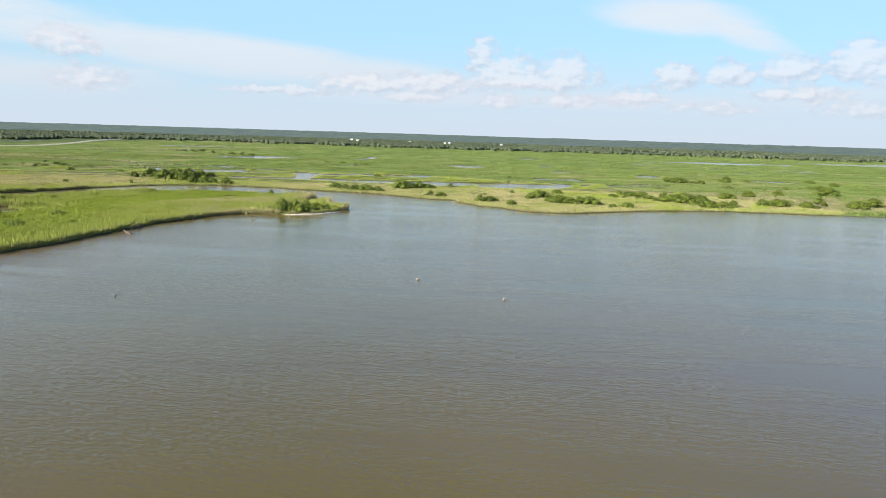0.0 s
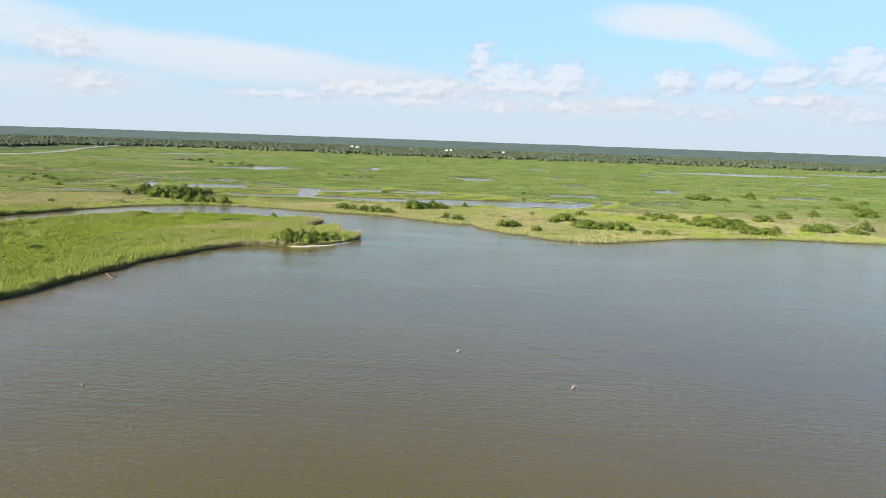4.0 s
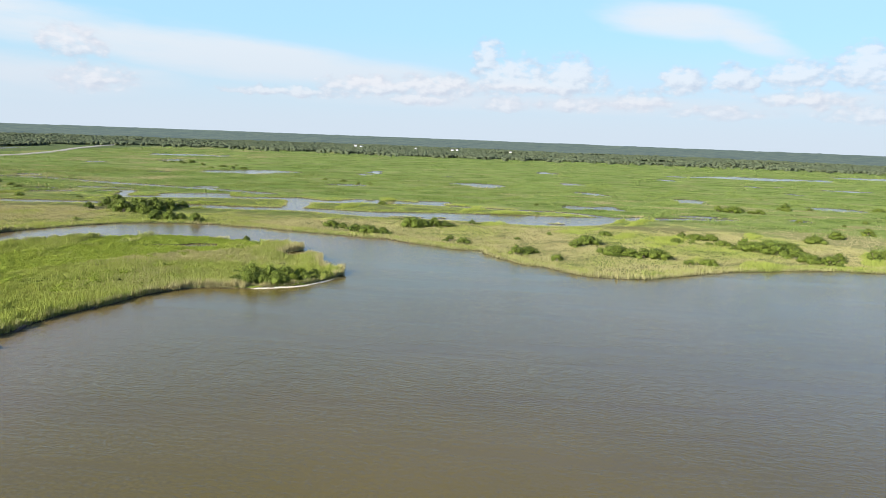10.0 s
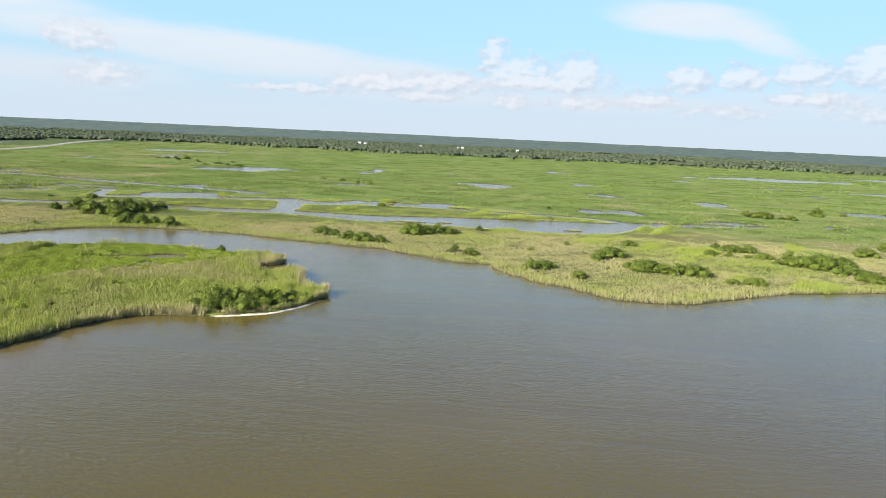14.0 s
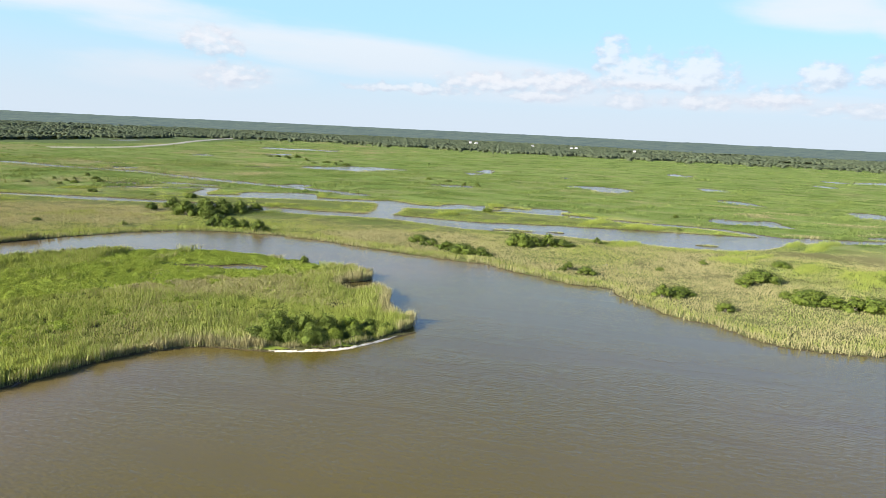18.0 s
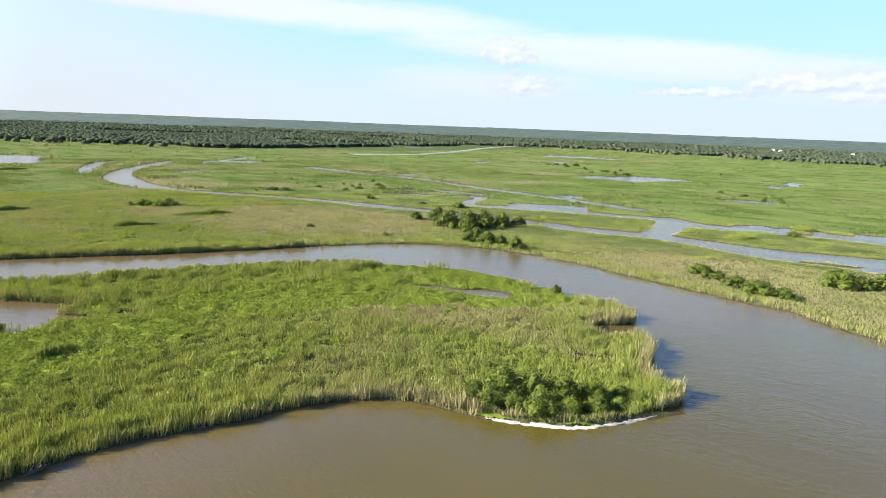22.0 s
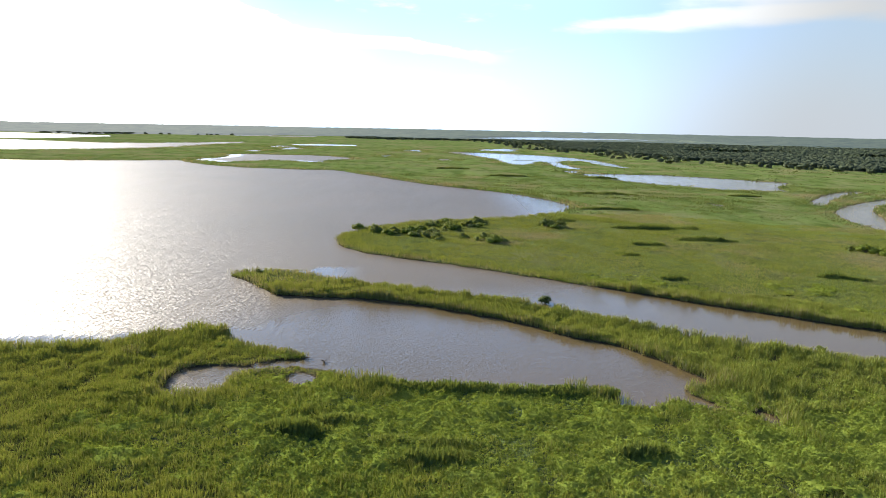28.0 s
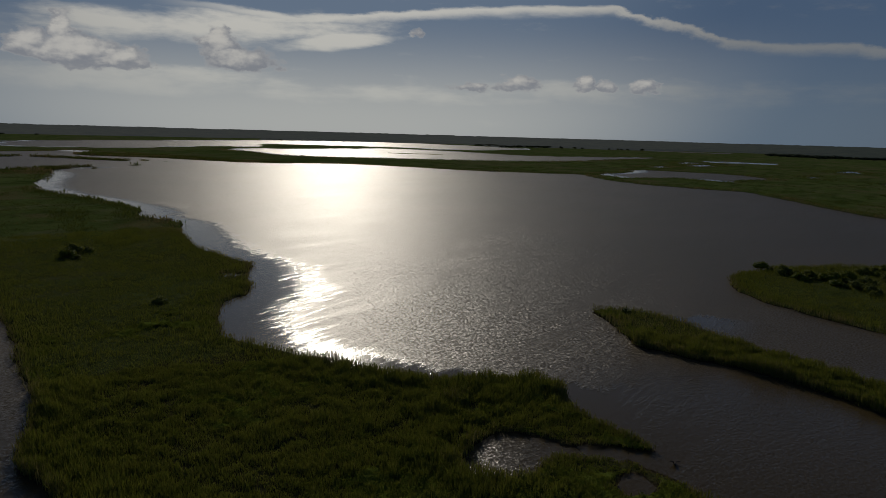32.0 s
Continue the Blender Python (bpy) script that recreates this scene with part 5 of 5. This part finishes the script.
WEST_SHRUBS = [(-313, 166, 1.2), (-307, 173, 1.4), (-306, 180, 1.5), (-306, 186, 1.4), (-297.5, 192.5, 1.5), (-294, 196.5, 1.3), (-317, 202, 1.3), (-328, 209, 1.6), (-336, 213, 1.5), (-336, 200, 1.3), (-326, 193.6, 1.3), (-292.5, 213.6, 1.5), (-287, 217, 1.5),
               (-331, 242, 1.9), (-329.5, 247, 1.9), (-314, 190, 1.2), (-321, 201, 1.4), (-309, 195, 1.2), (-301, 178, 1.1), (-299, 206, 1.1),
               (-192, -15, 1.5), (-186, -8, 1.2), (-169, 60, 0.9), (-281, 345, 1.8), (-276, 354, 1.9), (-161, 357, 0.8), (-118, 321, 0.5), (-140, 308, 0.5), (-122, 319, 0.45), (-170, 270, 0.45), (-278, 350, 1.4)]
BANK_TREES = [(-178, 400, 0.8), (-174, 410, 0.9), (-166, 402, 1.1), (-157, 391, 1.0), (-149, 392, 1.2), (-153, 400, 1.2), (-158, 408, 1.2), (-148, 404, 1.1), (-137, 379, 0.9), (-128, 371, 0.9), (-133, 367, 0.8), (-146, 415, 0.9), (-152, 413, 1.0), (-115, 367, 0.7), (-176, 424, 0.6), (-141, 420, 0.7), (-123, 372, 0.7),
              (-161, 397, 0.9), (-156, 402, 1.0), (-152, 395, 0.9), (-144, 398, 1.0), (-146, 388, 0.8), (-163, 406, 0.9), (-142, 408, 0.8), (-140, 385, 0.7)]
n = 0
for x, y, s in POINT_SHRUBS:
    plant(POINT_KINDS, (0, 3, 2, 0, 1, 3, 2)[n % 7], x - 0.6, y + 1.0, s * 0.98, n * 77, 0.85 + 0.85 * ((n * 13) % 7) / 7)
    n += 1
mates = random.Random(31)
for x, y, s in EAST_SHRUBS + EAST_SHRUBS_B + CHANNEL_BUSHES + MARSH_BUSHES + SCRUB:
    plant(KINDS[:3], n, x, y, s * 1.2, n * 77, 0.85)
    n += 1
    if s > 1.0:
        a = mates.uniform(0, 6.28)
        plant(KINDS[:4], n + 1, x + math.cos(a) * 2.6 * s, y + math.sin(a) * 2.0 * s, s * mates.uniform(0.5, 0.85), n * 77, 0.75)
        n += 1
for x, y, s in WEST_SHRUBS:
    plant([KINDS[3], KINDS[4], KINDS[3]], n, x, y, s * 1.2, n * 77, 0.95)
    n += 1
    if s > 1.0:
        a = mates.uniform(0, 6.28)
        plant([KINDS[3], KINDS[4]], n + n // 3, x + math.cos(a) * 3.0 * s, y + math.sin(a) * 3.0 * s, s * mates.uniform(0.6, 0.9), n * 77, 0.9)
        n += 1
for x, y, s in BANK_TREES:
    plant(TREES, n, x, y, s * 1.15, n * 77)
    n += 1


# ---- shore things ----
def make_beach():
    """A thin bank of white shells between the shrubs and the water."""
    rng = random.Random(4)
    side = []
    for i, p in enumerate(BEACH):
        q = BEACH[min(i + 1, len(BEACH) - 1)] - BEACH[max(i - 1, 0)]
        nrm = np.array((q[1], -q[0])) / np.hypot(*q)
        fade = min(1.0, 2.2 * (i + 0.3) / len(BEACH)) * (1.0 if i < 38 else 0.3)
        out, back = 0.3 * fade + rng.uniform(-0.4, 0.3), (-0.75 - 0.6 * math.sin(i * 0.21 + 0.6) ** 2) * fade + rng.uniform(-0.4, 0.3)
        side.append([(*(p + nrm * d), z) for d, z in ((out, -0.1), (out * 0.3, 0.05), (back * 0.5, 0.13 + rng.uniform(-0.05, 0.05)), (back, 0.2), (back - 0.6, 0.0))])
    verts = np.array(side).reshape(-1, 3)
    k = 5
    faces = [(i * k + j, (i + 1) * k + j, (i + 1) * k + j + 1, i * k + j + 1) for i in range(len(side) - 1) for j in range(k - 1)]
    ob = mesh_object("beach", verts, faces, SHELL, True)
    tagged(ob, "narrow bank of white shells at the tip of the point", "beach", kind="structure")


make_beach()


def make_snag(x, y, turn, size, label, mat, seed):
    """A dead stump with broken limbs."""
    rng = random.Random(seed)
    root = tagged(new("driftwood_snag"), label, "driftwood", group="snags in the bay")
    root.matrix_basis = pose(x, y, 0, 0, 0, turn)
    bm = bmesh.new()
    limb(bm, (-0.9 * size, 0, -0.15), (0.0, 0.05, 0.22 * size), 0.16 * size, 0.22 * size, 8)
    limb(bm, (0.0, 0.05, 0.22 * size), (0.75 * size, 0.1, 0.42 * size), 0.22 * size, 0.12 * size, 8)
    part("trunk", bm, mat, root)
    for k in range(4):
        bm = bmesh.new()
        s = Vector((rng.uniform(-0.4, 0.6) * size, 0.05, 0.25 * size))
        e = s + Vector((rng.uniform(-0.5, 0.7), rng.uniform(-0.8, 0.8), rng.uniform(0.1, 0.6))) * size
        limb(bm, s, e, 0.08 * size, 0.02 * size, 5)
        part("branch", bm, mat, root)
    return root


make_snag(-5.0, 141.3, 20, 0.62, "pale dead snag sticking out of the brown water", DRIFT, 1)
make_snag(11.5, 125.3, 35, 0.72, "drifting dead branch in open water", DRIFT, 2)
make_snag(-57.5, 119.7, 70, 0.5, "small grey stump in the bay", DRIFT, 3)
make_snag(-87.5, 191, 150, 1.8, "long grey log slanting from the reed bank into the water", DARKWOOD, 4)
make_snag(4.1, 351.8, 40, 1.2, "grey driftwood at the foot of the river bank", DRIFT, 9)
make_snag(-84.4, 220.6, 60, 0.8, "dead dark stump lying on the muddy bank", DARKWOOD, 5)
make_snag(-89.5, 203, 65, 1.4, "dark fallen branch at the foot of the reeds", DARKWOOD, 6)
make_snag(-143.6, 158.6, 10, 0.8, "dark stump standing in the small pool", DARKWOOD, 7)
make_snag(-43.0, 254.6, 30, 0.5, "bleached driftwood lying on the shell bank", DRIFT, 10)
make_snag(-40.2, 259.0, 120, 0.45, "dark twisted branch on the shell bank", DARKWOOD, 11)
make_snag(-158.5, 178.5, 10, 0.9, "dark log off the tip of the spit", DARKWOOD, 8)


# ---- far things ----
def make_road():
    mid = spline([(-545, 790), (-530, 830), (-518, 890), (-535, 980), (-562, 1070), (-600, 1180), (-640, 1330), (-660, 1430), (-700, 1600)], 4)
    rows = []
    for i, p in enumerate(mid):
        q = mid[min(i + 1, len(mid) - 1)] - mid[max(i - 1, 0)]
        nrm = np.array((q[1], -q[0])) / np.hypot(*q)
        rows += [(*(p + nrm * d), z) for d, z in ((-6, 0.2), (-3, 1.1), (3, 1.1), (6, 0.2))]
    faces = [(i * 4 + j, i * 4 + j + 1, i * 4 + j + 5, i * 4 + j + 4) for i in range(len(mid) - 1) for j in range(3)]
    tagged(mesh_object("road", rows, faces, ROADBED, False), "pale shell road on a low levee", "road", kind="structure")


make_road()


def box(bm, x0, x1, y0, y1, z0, z1):
    m = Matrix.Translation(((x0 + x1) / 2, (y0 + y1) / 2, (z0 + z1) / 2)) @ Matrix.Diagonal((x1 - x0, y1 - y0, z1 - z0, 1))
    bmesh.ops.create_cube(bm, size=1, matrix=m)


def make_house(x, y, turn, w, d, h):
    root = tagged(new("house"), "small white house at the edge of the far woods", "house", group="far houses")
    bm = bmesh.new()
    box(bm, -w / 2, w / 2, -d / 2, d / 2, 0, h)
    part("wall", bm, PAINT, root)
    bm = bmesh.new()
    vs = [bm.verts.new(c) for c in ((-w / 2 - .5, -d / 2 - .6, h), (w / 2 + .5, -d / 2 - .6, h), (w / 2 + .5, d / 2 + .6, h), (-w / 2 - .5, d / 2 + .6, h), (-w / 2 - .5, 0, h + d * .3), (w / 2 + .5, 0, h + d * .3))]
    for f in ((0, 1, 5, 4), (2, 3, 4, 5), (0, 4, 3), (1, 2, 5), (3, 2, 1, 0)):
        bm.faces.new([vs[i] for i in f])
    part("roof", bm, ROOF, root)
    for k in range(4):
        bm = bmesh.new()
        cx = -w / 2 + w * (k + 0.5) / 4
        box(bm, cx - 0.45, cx + 0.45, -d / 2 - 0.06, -d / 2 + 0.02, h * 0.3, h * 0.8)
        part("window", bm, GLASS_DARK, root)
    root.matrix_basis = pose(x, y, 0, 0, 0, turn)


make_house(-262, 1950, 5, 6.3, 6.3, 8.5)
make_house(-244, 1935, -20, 7.7, 6.3, 6.8)
make_house(-4, 1900, 10, 4.9, 5.6, 7.2)
make_house(8, 1915, -10, 5.6, 5.6, 7.6)
make_house(-100, 1925, 15, 4.9, 5.6, 7.2)
make_house(150, 1930, 5, 5.6, 5.6, 6.8)
